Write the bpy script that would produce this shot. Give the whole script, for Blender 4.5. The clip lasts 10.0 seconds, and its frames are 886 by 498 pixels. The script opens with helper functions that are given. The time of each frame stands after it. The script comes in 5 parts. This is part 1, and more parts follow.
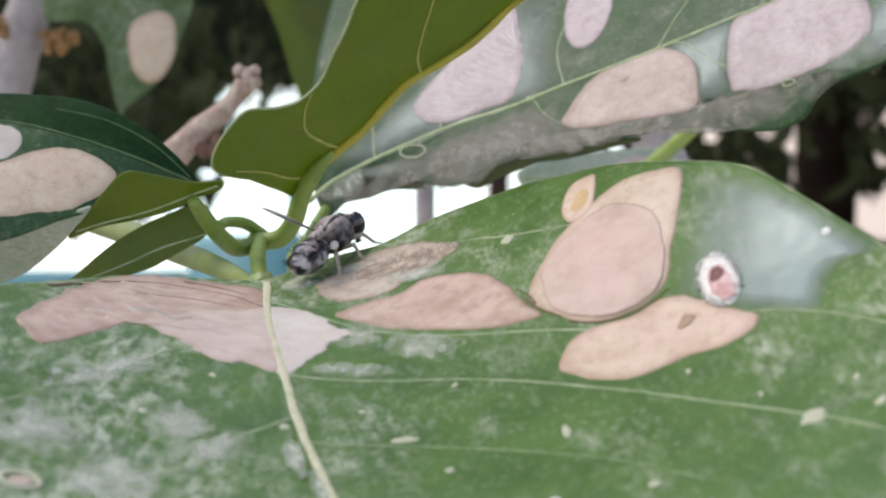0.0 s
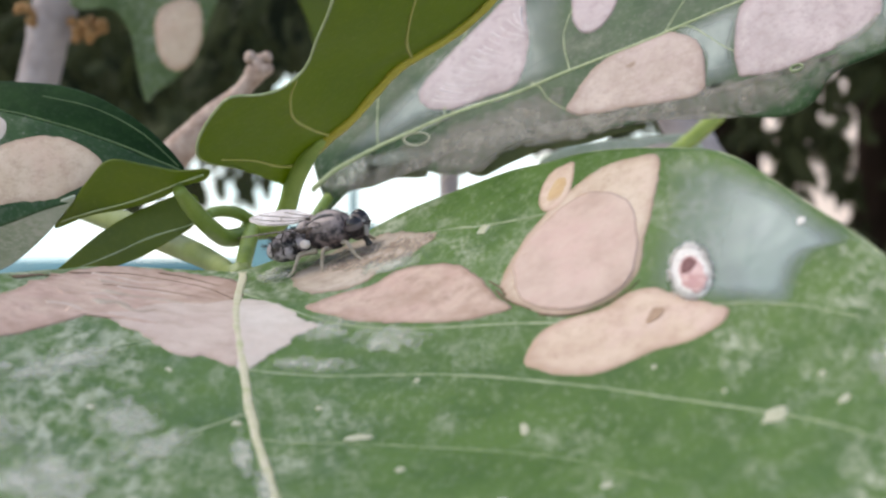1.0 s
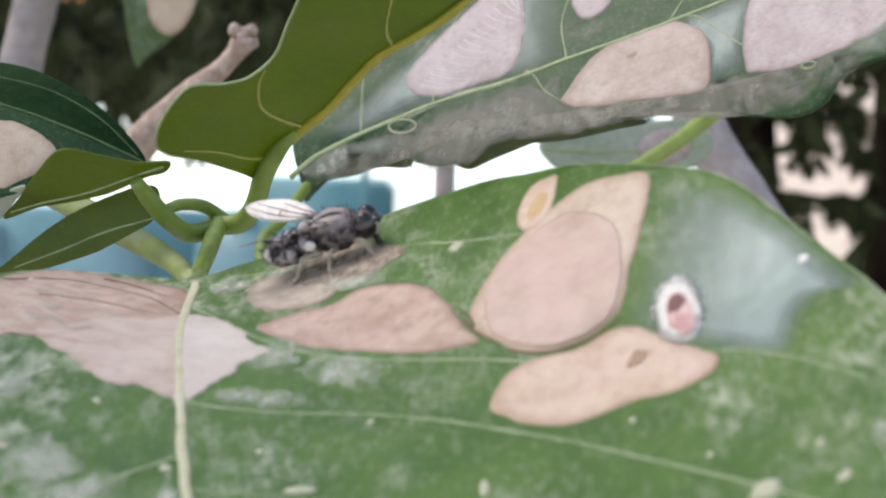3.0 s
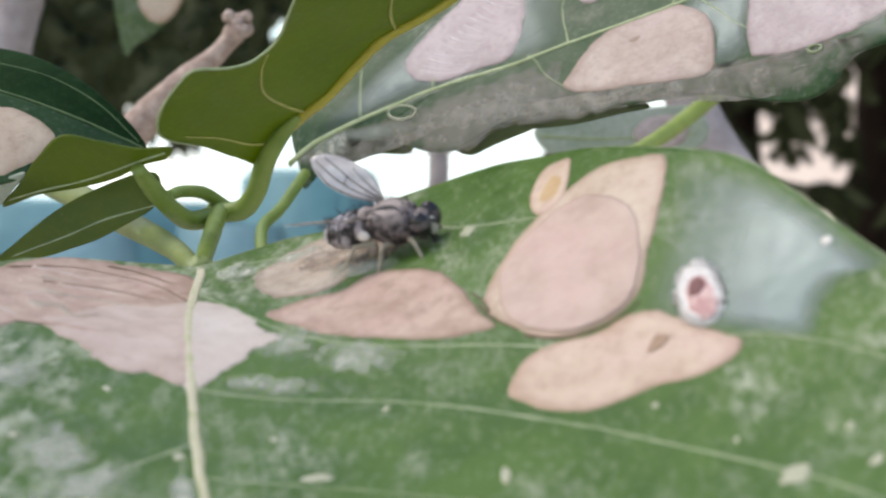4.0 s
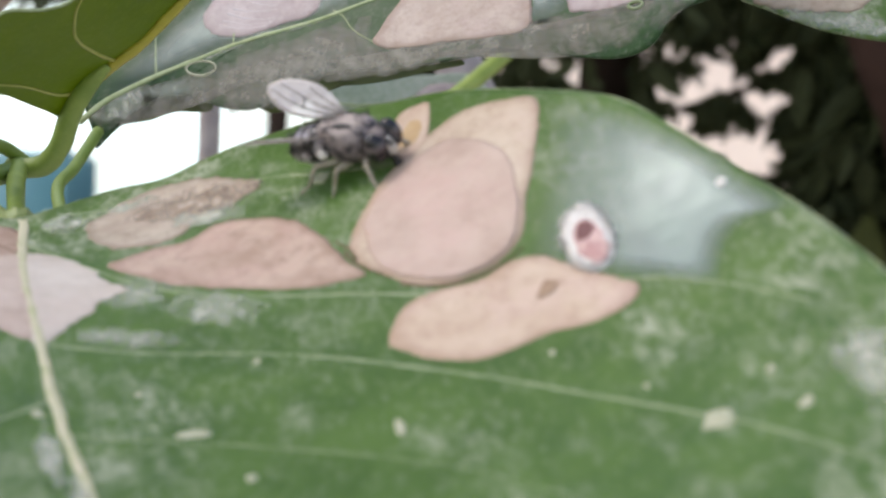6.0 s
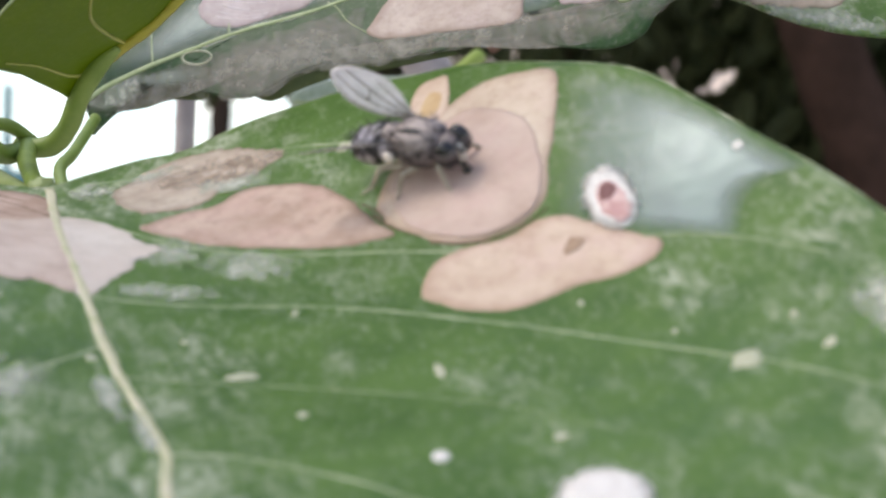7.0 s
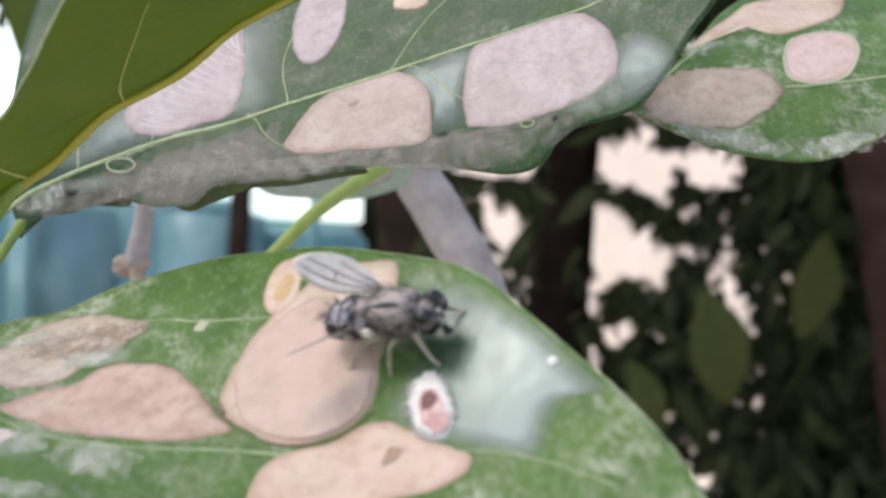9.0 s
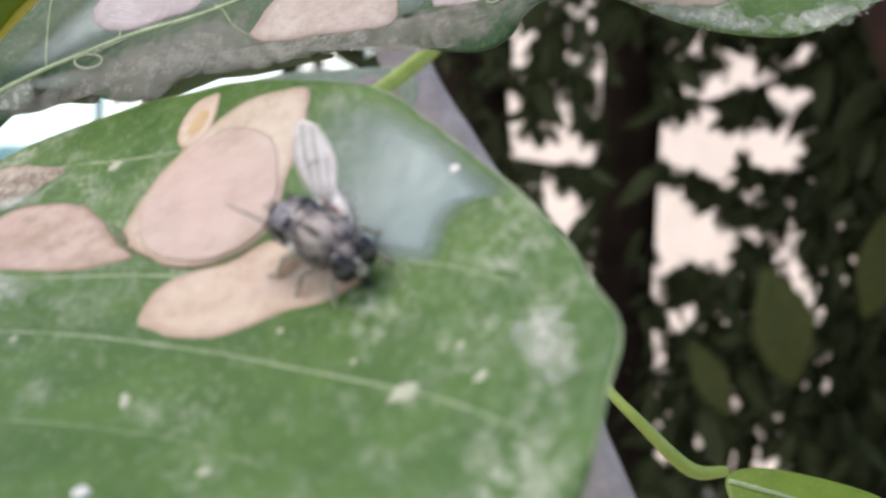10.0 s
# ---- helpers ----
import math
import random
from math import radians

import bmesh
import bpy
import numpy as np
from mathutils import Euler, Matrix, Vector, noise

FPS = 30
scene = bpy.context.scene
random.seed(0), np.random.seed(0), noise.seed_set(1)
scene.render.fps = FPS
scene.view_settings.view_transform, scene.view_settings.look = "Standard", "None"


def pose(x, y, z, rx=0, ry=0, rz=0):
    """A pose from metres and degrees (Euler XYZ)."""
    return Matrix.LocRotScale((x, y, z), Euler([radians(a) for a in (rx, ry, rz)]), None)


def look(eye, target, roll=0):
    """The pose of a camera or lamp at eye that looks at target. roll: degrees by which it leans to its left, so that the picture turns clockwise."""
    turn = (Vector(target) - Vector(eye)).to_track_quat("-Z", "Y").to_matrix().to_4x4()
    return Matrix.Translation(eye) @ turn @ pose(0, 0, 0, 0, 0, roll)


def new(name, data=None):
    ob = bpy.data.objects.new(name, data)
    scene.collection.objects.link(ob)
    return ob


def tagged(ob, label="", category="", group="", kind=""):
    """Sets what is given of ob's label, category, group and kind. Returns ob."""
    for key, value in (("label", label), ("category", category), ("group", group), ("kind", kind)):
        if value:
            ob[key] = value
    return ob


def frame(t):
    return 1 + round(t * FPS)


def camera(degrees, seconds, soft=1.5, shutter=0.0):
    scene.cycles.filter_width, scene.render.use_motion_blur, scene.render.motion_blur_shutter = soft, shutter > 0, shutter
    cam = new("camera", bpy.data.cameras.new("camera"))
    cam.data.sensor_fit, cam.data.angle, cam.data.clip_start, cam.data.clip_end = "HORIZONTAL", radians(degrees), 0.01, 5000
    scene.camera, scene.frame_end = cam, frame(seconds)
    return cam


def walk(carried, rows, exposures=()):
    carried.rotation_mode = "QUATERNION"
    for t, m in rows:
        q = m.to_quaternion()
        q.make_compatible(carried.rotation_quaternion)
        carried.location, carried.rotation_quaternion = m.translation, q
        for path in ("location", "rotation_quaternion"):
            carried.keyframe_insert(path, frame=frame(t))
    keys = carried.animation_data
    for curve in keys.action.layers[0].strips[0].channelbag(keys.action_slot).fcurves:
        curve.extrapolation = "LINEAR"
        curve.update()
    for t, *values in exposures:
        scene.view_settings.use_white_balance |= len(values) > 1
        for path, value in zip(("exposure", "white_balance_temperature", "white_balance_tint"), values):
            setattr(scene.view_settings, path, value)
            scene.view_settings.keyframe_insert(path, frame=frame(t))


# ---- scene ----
cam = camera(25.25, 10.0, soft=2.2, shutter=0.4)
PATH = [
    (0, (-0.00686, -0.00448, 1.30042), (-0.00035, 0.19364, 1.27382), 0.30),
    (0.5, (-0.00224, -0.00157, 1.30045), (-0.00067, 0.19649, 1.27273), 0.50),
    (1, (0.00000, 0.00000, 1.30000), (0.00000, 0.19805, 1.27217), 0.00),
    (1.5, (0.00207, -0.00094, 1.30091), (0.00505, 0.19707, 1.27296), 0.62),
    (2, (0.00158, 0.01385, 1.30288), (0.00345, 0.21122, 1.27058), 1.39),
    (2.2, (0.00231, 0.01501, 1.30291), (0.00170, 0.21257, 1.27181), 1.69),
    (3.3, (0.00352, 0.01358, 1.30158), (0.00180, 0.21090, 1.26900), 1.43),
    (3.5, (0.00708, 0.01443, 1.29732), (0.00300, 0.21203, 1.26671), 1.12),
    (4, (0.00097, 0.01567, 1.30164), (0.00164, 0.21290, 1.26846), 1.36),
    (4.5, (-0.00378, 0.01562, 1.29920), (0.01274, 0.21243, 1.26770), 1.61),
    (5, (-0.01509, 0.01727, 1.30189), (0.00902, 0.21312, 1.26933), 2.68),
    (5.5, (-0.01050, 0.02156, 1.30066), (0.01847, 0.21681, 1.26844), 2.69),
    (5.7, (-0.00738, 0.02318, 1.29935), (0.02095, 0.21818, 1.26511), 2.74),
    (6.8, (-0.01139, 0.01780, 1.29547), (0.02301, 0.21248, 1.26523), 3.18),
    (7, (-0.01326, 0.01743, 1.29489), (0.02198, 0.21185, 1.26389), 3.43),
    (7.5, (-0.01237, 0.01407, 1.29602), (0.02609, 0.20784, 1.26487), 3.33),
    (8, (-0.00742, 0.01091, 1.29572), (0.03312, 0.20557, 1.27412), 3.41),
    (8.5, (-0.00682, 0.01161, 1.29511), (0.03430, 0.20602, 1.27243), 3.48),
    (9, (-0.00271, 0.01321, 1.30995), (0.02955, 0.20771, 1.27631), 4.00),
    (9.5, (0.00652, 0.01544, 1.29667), (0.03462, 0.21129, 1.26746), 2.53),
    (10, (0.00823, 0.01518, 1.29885), (0.03329, 0.21063, 1.26463), 2.70),
]
walk(cam, [(t, look(eye, target, roll)) for t, eye, target, roll in PATH], exposures=[(0, 1.3, 8500, 13), (4, 1.29, 8500, 13), (5.5, 1.23, 8500, 13), (7.5, 1.33, 8500, 13), (10, 1.4, 8400, 13)])

cam.data.dof.use_dof = True
cam.data.dof.focus_distance = 0.172
cam.data.dof.aperture_fstop = 74.0

# ---- world, sun, exposure ----
world = bpy.data.worlds.new("sky_world")
scene.world = world
world.use_nodes = True
wn = world.node_tree.nodes
sky = wn.new("ShaderNodeTexSky")
sky.sky_type = "NISHITA"
sky.sun_disc = False
sky.sun_elevation = radians(58)
sky.sun_rotation = radians(288)
world.node_tree.links.new(sky.outputs[0], wn["Background"].inputs[0])
wn["Background"].inputs[1].default_value = 0.15
sun_data = bpy.data.lights.new("sun", "SUN")
sun_data.energy = 0.55
sun_data.angle = radians(22)
sun_data.color = (0.76, 0.9, 1.0)
sun = new("sun", sun_data)
sun.matrix_world = look((-0.50, 0.36, 2.13), (0, 0.2, 1.28))

mm = 0.001


# ---- materials ----
class Mat:
    """A node material with a principled shader and short ways to add noise and mixes."""

    def __init__(self, name, color=(0.5, 0.5, 0.5), rough=0.5, metal=0.0, spec=0.5):
        self.m = bpy.data.materials.new(name)
        self.m.use_nodes = True
        self.t = self.m.node_tree
        self.b = self.t.nodes["Principled BSDF"]
        self.b.inputs["Base Color"].default_value = (*color, 1)
        self.b.inputs["Roughness"].default_value = rough
        self.b.inputs["Metallic"].default_value = metal
        self.b.inputs["Specular IOR Level"].default_value = spec
        self.co = self.t.nodes.new("ShaderNodeTexCoord").outputs["Object"]

    def n(self, kind, **inputs):
        node = self.t.nodes.new(kind)
        for key, value in inputs.items():
            self.put(node.inputs[key.replace("_", " ")], value)
        return node

    def put(self, socket, value):
        if isinstance(value, bpy.types.NodeSocket):
            self.t.links.new(value, socket)
        else:
            socket.default_value = value

    def noise(self, size_mm, detail=3.0, rough=0.55, stretch=None):
        co = self.co
        if stretch:
            mp = self.n("ShaderNodeMapping", Vector=co)
            mp.inputs["Scale"].default_value = stretch
            co = mp.outputs[0]
        return self.n("ShaderNodeTexNoise", Vector=co, Scale=1000.0 / size_mm, Detail=detail, Roughness=rough).outputs["Fac"]

    def spots(self, size_mm, lo, hi):
        v = self.n("ShaderNodeTexVoronoi", Vector=self.co, Scale=1000.0 / size_mm)
        return self.ramp(v.outputs["Distance"], hi, lo)

    def ramp(self, fac, lo, hi):
        r = self.n("ShaderNodeMapRange", Value=fac)
        r.inputs[1].default_value, r.inputs[2].default_value = lo, hi
        return r.outputs[0]

    def mix(self, fac, a, b):
        x = self.t.nodes.new("ShaderNodeMix")
        x.data_type = "RGBA"
        for socket, value in ((x.inputs[0], fac), (x.inputs[6], a), (x.inputs[7], b)):
            self.put(socket, (*value, 1) if isinstance(value, tuple) and len(value) == 3 else value)
        return x.outputs[2]

    def times(self, a, b):
        x = self.t.nodes.new("ShaderNodeMath")
        x.operation = "MULTIPLY"
        self.put(x.inputs[0], a)
        self.put(x.inputs[1], b)
        return x.outputs[0]

    def attr(self, name):
        a = self.t.nodes.new("ShaderNodeAttribute")
        a.attribute_name = name
        return a.outputs["Fac"]

    def base(self, value):
        self.put(self.b.inputs["Base Color"], value)
        return self

    def rough(self, value):
        self.put(self.b.inputs["Roughness"], value)
        return self

    def bump(self, height, strength=0.3, dist_mm=0.1):
        b = self.n("ShaderNodeBump", Height=height, Strength=strength, Distance=dist_mm * mm)
        self.put(self.b.inputs["Normal"], b.outputs[0])
        return self

    def translucent(self, color, amount):
        tr = self.n("ShaderNodeBsdfTranslucent")
        self.put(tr.inputs["Color"], (*color, 1) if isinstance(color, tuple) else color)
        ms = self.n("ShaderNodeMixShader", Fac=amount)
        self.t.links.new(self.b.outputs[0], ms.inputs[1])
        self.t.links.new(tr.outputs[0], ms.inputs[2])
        self.t.links.new(ms.outputs[0], self.t.nodes["Material Output"].inputs[0])
        return self


def leaf_material(name, dark, light, dust, dust_lo, dust_hi, rough, trans_color, trans, spec=0.5, speck=1.0, grain=None, dusty_side=None):
    m = Mat(name, rough=rough, spec=spec)
    c = m.mix(m.ramp(m.noise(6.0, 3), 0.35, 0.65), dark, light)
    c = m.mix(m.times(m.ramp(m.noise(1.1, 5, 0.7, grain), 0.45, 0.65), 0.55), c, light)
    c = m.mix(m.times(m.ramp(m.noise(2.3, 4, 0.65, grain), 0.52, 0.66), 0.5), c, dark)
    settled = m.noise(7.0, 6, 0.7, grain)
    if dusty_side:
        place = m.n("ShaderNodeSeparateXYZ", Vector=m.co)
        more = m.n("ShaderNodeMath")
        more.operation = "ADD"
        m.put(more.inputs[0], settled)
        m.put(more.inputs[1], m.times(m.ramp(place.outputs[0], dusty_side[0] * mm, dusty_side[1] * mm), 0.11))
        settled = more.outputs[0]
    film = m.ramp(settled, dust_lo, dust_hi)
    grit = m.ramp(m.noise(0.9, 4, 0.7, grain), 0.42, 0.62)
    c = m.mix(m.times(m.times(film, grit), 0.85), c, dust)
    c = m.mix(m.times(m.ramp(m.noise(0.55, 3, 0.6, grain), 0.52, 0.66), 0.3 * speck), c, dust)
    c = m.mix(m.times(m.times(m.spots(0.8, 0.12, 0.3), m.ramp(m.noise(4.0, 4, 0.7), 0.47, 0.6)), 0.4 * speck), c, dust)
    c = m.mix(m.times(m.spots(1.5, 0.07, 0.13), 0.6 * speck), c, dust)
    m.base(c)
    m.rough(m.ramp(m.noise(3.0, 4), -0.3 + (0.5 - rough) * 1.2, 1.6 + (0.5 - rough) * 1.2))
    m.bump(m.noise(0.7, 4), 0.35, 0.12)
    return m.translucent(trans_color, trans).m


LEAF_TOP = leaf_material("leaf_top", (0.047, 0.110, 0.020), (0.080, 0.157, 0.033), (0.46, 0.48, 0.37), 0.51, 0.70, 0.60, (0.10, 0.28, 0.02), 0.12, 0.25, 0.4, (1.0, 0.42, 1.0), (18.0, 0.0))
LEAF_DUSTY = leaf_material("leaf_dusty", (0.014, 0.048, 0.018), (0.034, 0.082, 0.03), (0.36, 0.35, 0.31), 0.52, 0.80, 0.52, (0.10, 0.24, 0.04), 0.10, 0.2, 0.35)
LEAF_UNDER = leaf_material("leaf_underside", (0.066, 0.10, 0.010), (0.112, 0.15, 0.016), (0.2, 0.22, 0.05), 0.6, 0.9, 0.5, (0.27, 0.36, 0.03), 0.5)
# darker leaf colours that hold the shade on the folded leaf's upper half
LEAF_SHADED = leaf_material("leaf_shaded", (0.005, 0.024, 0.006), (0.013, 0.045, 0.011), (0.2, 0.24, 0.2), 0.6, 0.95, 0.5, (0.03, 0.08, 0.01), 0.08, 0.08, 0.1)
LEAF_HANGING = leaf_material("leaf_hanging", (0.045, 0.085, 0.03), (0.10, 0.15, 0.06), (0.4, 0.42, 0.36), 0.45, 0.8, 0.5, (0.15, 0.25, 0.06), 0.15, 0.2, 0.3)
CURL = leaf_material("leaf_curl", (0.04, 0.055, 0.016), (0.075, 0.09, 0.03), (0.14, 0.14, 0.1), 0.6, 0.9, 0.6, (0.12, 0.18, 0.03), 0.25, 0.2, 0.3)
LEAF_PALE = leaf_material("leaf_pale", (0.2, 0.27, 0.18), (0.33, 0.39, 0.31), (0.5, 0.5, 0.46), 0.35, 0.7, 0.5, (0.2, 0.3, 0.1), 0.1)


def blotch_material(name, mid, pale, rim, pinkish, rim_at=0.86):
    """Dry tan leaf tissue: mottled, fine wrinkles, darker towards its rim line."""
    m = Mat(name, rough=0.62, spec=0.35)
    c = m.mix(m.ramp(m.noise(4.0, 3), 0.36, 0.64), mid, pale)
    c = m.mix(m.times(m.ramp(m.noise(5.5, 4, 0.65), 0.45, 0.62), 0.75), c, pinkish)
    c = m.mix(m.times(m.ramp(m.noise(1.2, 5, 0.7), 0.48, 0.7), 0.6), c, pale)
    c = m.mix(m.times(m.ramp(m.noise(0.9, 5, 0.7, (0.8, 0.6, 1.0)), 0.48, 0.72), 0.46), c, rim)
    c = m.mix(m.times(m.ramp(m.noise(0.3, 3), 0.55, 0.75), 0.3), c, rim)
    c = m.mix(m.times(m.ramp(m.attr("edge"), rim_at, 1.0), 0.55), c, rim)
    m.base(c)
    m.bump(m.noise(0.6, 5, 0.6, (1, 1, 0.4)), 0.5, 0.1)
    return m.m


TAN = blotch_material("dry_tan_tissue", (0.48, 0.34, 0.255), (0.59, 0.45, 0.355), (0.30, 0.175, 0.11), (0.57, 0.395, 0.35), 0.8)
PALE_TAN = blotch_material("dry_pale_tan_tissue", (0.465, 0.35, 0.268), (0.565, 0.45, 0.36), (0.29, 0.175, 0.11), (0.52, 0.38, 0.315), 0.86)
BROWN = blotch_material("dry_brown_tissue", (0.36, 0.235, 0.18), (0.52, 0.38, 0.31), (0.19, 0.11, 0.07), (0.48, 0.315, 0.265))
GREYISH = blotch_material("dry_grey_tissue", (0.46, 0.39, 0.34), (0.57, 0.50, 0.45), (0.40, 0.34, 0.28), (0.53, 0.435, 0.385), 0.9)
PINK_BROWN = blotch_material("dry_pink_brown_tissue", (0.42, 0.315, 0.26), (0.56, 0.45, 0.39), (0.32, 0.22, 0.17), (0.50, 0.375, 0.325), 0.9)
CREAMY = blotch_material("dry_cream_tissue", (0.51, 0.38, 0.275), (0.62, 0.49, 0.385), (0.30, 0.18, 0.12), (0.58, 0.41, 0.325), 0.75)
SCRAPED_BROWN = blotch_material("scraped_brown_tissue", (0.31, 0.235, 0.175), (0.47, 0.39, 0.32), (0.16, 0.11, 0.07), (0.42, 0.32, 0.26))
RUSTY = blotch_material("dry_rusty_tissue", (0.415, 0.288, 0.235), (0.525, 0.388, 0.33), (0.40, 0.278, 0.22), (0.53, 0.357, 0.315), 0.97)
DULL_TAN = blotch_material("dry_dull_tan_tissue", (0.38, 0.285, 0.24), (0.49, 0.39, 0.345), (0.24, 0.155, 0.115), (0.46, 0.345, 0.32), 0.85)
PINKGREY = blotch_material("dry_pinkish_grey_tissue", (0.38, 0.305, 0.30), (0.49, 0.41, 0.41), (0.22, 0.15, 0.14), (0.45, 0.355, 0.36))
ORANGE = blotch_material("orange_tissue", (0.42, 0.25, 0.11), (0.52, 0.35, 0.19), (0.5, 0.36, 0.24), (0.33, 0.16, 0.05), 0.55)


def film_material(name, color, other, size_mm, lo, hi, most, grain=(1.0, 0.45, 1.0)):
    """A broken dusty film: ragged patches of pale dust with the leaf showing between them."""
    m = Mat(name, rough=0.7, spec=0.2)
    m.base(m.mix(m.ramp(m.noise(1.0, 4), 0.35, 0.65), color, other))
    edge = m.attr("edge")
    sub = m.t.nodes.new("ShaderNodeMath")
    sub.operation = "SUBTRACT"
    m.put(sub.inputs[0], m.noise(size_mm, 7, 0.75, grain))
    m.put(sub.inputs[1], m.times(m.times(edge, edge), 0.36))
    cover = m.times(m.ramp(sub.outputs[0], lo - 0.1, hi - 0.06), most)
    clear = m.n("ShaderNodeBsdfTransparent")
    ms = m.n("ShaderNodeMixShader", Fac=cover)
    m.t.links.new(clear.outputs[0], ms.inputs[1])
    m.t.links.new(m.b.outputs[0], ms.inputs[2])
    m.t.links.new(ms.outputs[0], m.t.nodes["Material Output"].inputs[0])
    return m.m


FILM = film_material("dust_film", (0.42, 0.45, 0.35), (0.60, 0.60, 0.52), 1.0, 0.42, 0.68, 0.66)
HAZE = film_material("dust_haze", (0.3, 0.35, 0.28), (0.42, 0.44, 0.38), 1.8, 0.40, 0.64, 0.45)
BAND_DUST = film_material("margin_dust", (0.24, 0.22, 0.18), (0.36, 0.335, 0.29), 2.2, 0.22, 0.60, 0.72, None)
SCRAPED = film_material("scraped_tissue", (0.3, 0.215, 0.16), (0.5, 0.41, 0.34), 1.3, 0.36, 0.56, 0.9)


def sheen_material(name, dark, light, rough, spec, fade=None, rim=0.9, coat=0.75, relief=0.55, ior=1.5):
    """A leaf panel whose sky sheen is put in by mask, tint and raised IOR. fade: (a, b, c, most) lets the sheen thin
    out along a * x + b * y + c, in mm of the leaf's own space.
    """
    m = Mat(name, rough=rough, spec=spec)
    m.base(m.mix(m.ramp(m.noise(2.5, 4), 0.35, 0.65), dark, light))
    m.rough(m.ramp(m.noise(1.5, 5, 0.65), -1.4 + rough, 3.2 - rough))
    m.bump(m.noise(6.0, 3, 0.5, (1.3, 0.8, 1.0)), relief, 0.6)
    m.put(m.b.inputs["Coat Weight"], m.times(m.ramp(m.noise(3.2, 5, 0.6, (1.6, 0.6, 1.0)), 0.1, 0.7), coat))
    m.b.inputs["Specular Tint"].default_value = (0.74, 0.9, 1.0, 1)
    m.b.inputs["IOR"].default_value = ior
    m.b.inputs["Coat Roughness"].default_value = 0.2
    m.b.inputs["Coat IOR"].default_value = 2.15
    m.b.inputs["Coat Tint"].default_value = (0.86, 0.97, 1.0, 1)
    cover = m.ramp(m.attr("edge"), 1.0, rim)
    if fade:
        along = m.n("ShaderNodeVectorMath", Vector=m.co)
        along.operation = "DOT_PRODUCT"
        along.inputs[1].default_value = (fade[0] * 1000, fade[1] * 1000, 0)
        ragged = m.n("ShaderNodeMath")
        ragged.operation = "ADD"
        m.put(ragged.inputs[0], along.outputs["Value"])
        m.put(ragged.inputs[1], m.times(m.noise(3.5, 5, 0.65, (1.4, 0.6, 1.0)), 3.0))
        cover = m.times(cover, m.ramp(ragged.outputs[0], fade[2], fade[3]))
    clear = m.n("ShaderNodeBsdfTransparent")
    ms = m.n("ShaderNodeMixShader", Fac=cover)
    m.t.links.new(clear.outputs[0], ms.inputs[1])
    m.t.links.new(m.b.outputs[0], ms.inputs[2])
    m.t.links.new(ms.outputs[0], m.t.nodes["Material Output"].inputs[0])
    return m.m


# sky sheen painted in: bluish base and tint, masked to fade across the panel
LEAF_SKY_SHEEN = sheen_material("leaf_sky_sheen", (0.016, 0.05, 0.027), (0.028, 0.074, 0.036), 0.36, 0.9, (0.92, -0.38, 38.0, 47.5), 0.66, 0.45, 0.4, 1.66)
LEAF_SHEEN = sheen_material("leaf_sheen", (0.028, 0.055, 0.042), (0.052, 0.085, 0.07), 0.45, 0.7, None, 0.45, 0.06, 0.5, 1.5)


def plain(name, a, b, size_mm, rough, bump=0.3, spec=0.5, depth=0.1, metal=0.0):
    m = Mat(name, rough=rough, spec=spec, metal=metal)
    m.base(m.mix(m.ramp(m.noise(size_mm, 5, 0.65), 0.3, 0.7), a, b))
    m.bump(m.noise(size_mm * 0.3, 5, 0.65), bump, depth)
    return m.m


WRINKLE = plain("pale_wrinkle", (0.5, 0.44, 0.45), (0.62, 0.56, 0.56), 0.8, 0.6)
VEIN = plain("vein_pale_green", (0.19, 0.25, 0.10), (0.34, 0.39, 0.22), 1.5, 0.5)
VEIN_SOFT = plain("vein_dusty_green", (0.10, 0.17, 0.055), (0.34, 0.38, 0.24), 1.8, 0.6)
VEIN_DRY = plain("vein_dry_cream", (0.56, 0.5, 0.38), (0.35, 0.36, 0.19), 1.6, 0.6)
VEIN_YELLOW = plain("vein_yellow", (0.30, 0.26, 0.025), (0.38, 0.34, 0.05), 2.0, 0.4)
VEIN_OLIVE = plain("vein_olive_yellow", (0.24, 0.25, 0.05), (0.34, 0.34, 0.10), 2.0, 0.5)
VEIN_DARKG = plain("vein_dim_green", (0.05, 0.1, 0.03), (0.09, 0.15, 0.05), 2.0, 0.5)
PETIOLE = plain("petiole_green", (0.11, 0.18, 0.025), (0.2, 0.27, 0.06), 3.0, 0.45)
PETIOLE_PALE = plain("petiole_pale", (0.16, 0.21, 0.06), (0.24, 0.28, 0.11), 3.0, 0.5)
STALK = plain("stalk_yellow_green", (0.20, 0.27, 0.04), (0.28, 0.34, 0.07), 3.0, 0.45)
BARK = plain("twig_bark", (0.26, 0.165, 0.13), (0.5, 0.38, 0.32), 1.6, 0.8, 0.6)
BARK_GREY = plain("grey_bark", (0.24, 0.2, 0.2), (0.38, 0.33, 0.33), 4.0, 0.85, 0.6, depth=0.3)
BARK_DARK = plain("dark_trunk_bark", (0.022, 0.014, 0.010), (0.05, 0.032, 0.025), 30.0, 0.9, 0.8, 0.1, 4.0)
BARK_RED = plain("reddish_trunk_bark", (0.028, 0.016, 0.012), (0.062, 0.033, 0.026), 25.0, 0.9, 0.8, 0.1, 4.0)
WAX = plain("white_wax", (0.6, 0.55, 0.52), (0.88, 0.83, 0.79), 0.35, 0.9, 0.9, 0.1)
WAX_RED = plain("reddish_shell", (0.42, 0.2, 0.19), (0.72, 0.52, 0.49), 0.9, 0.7, 0.7, 0.2)
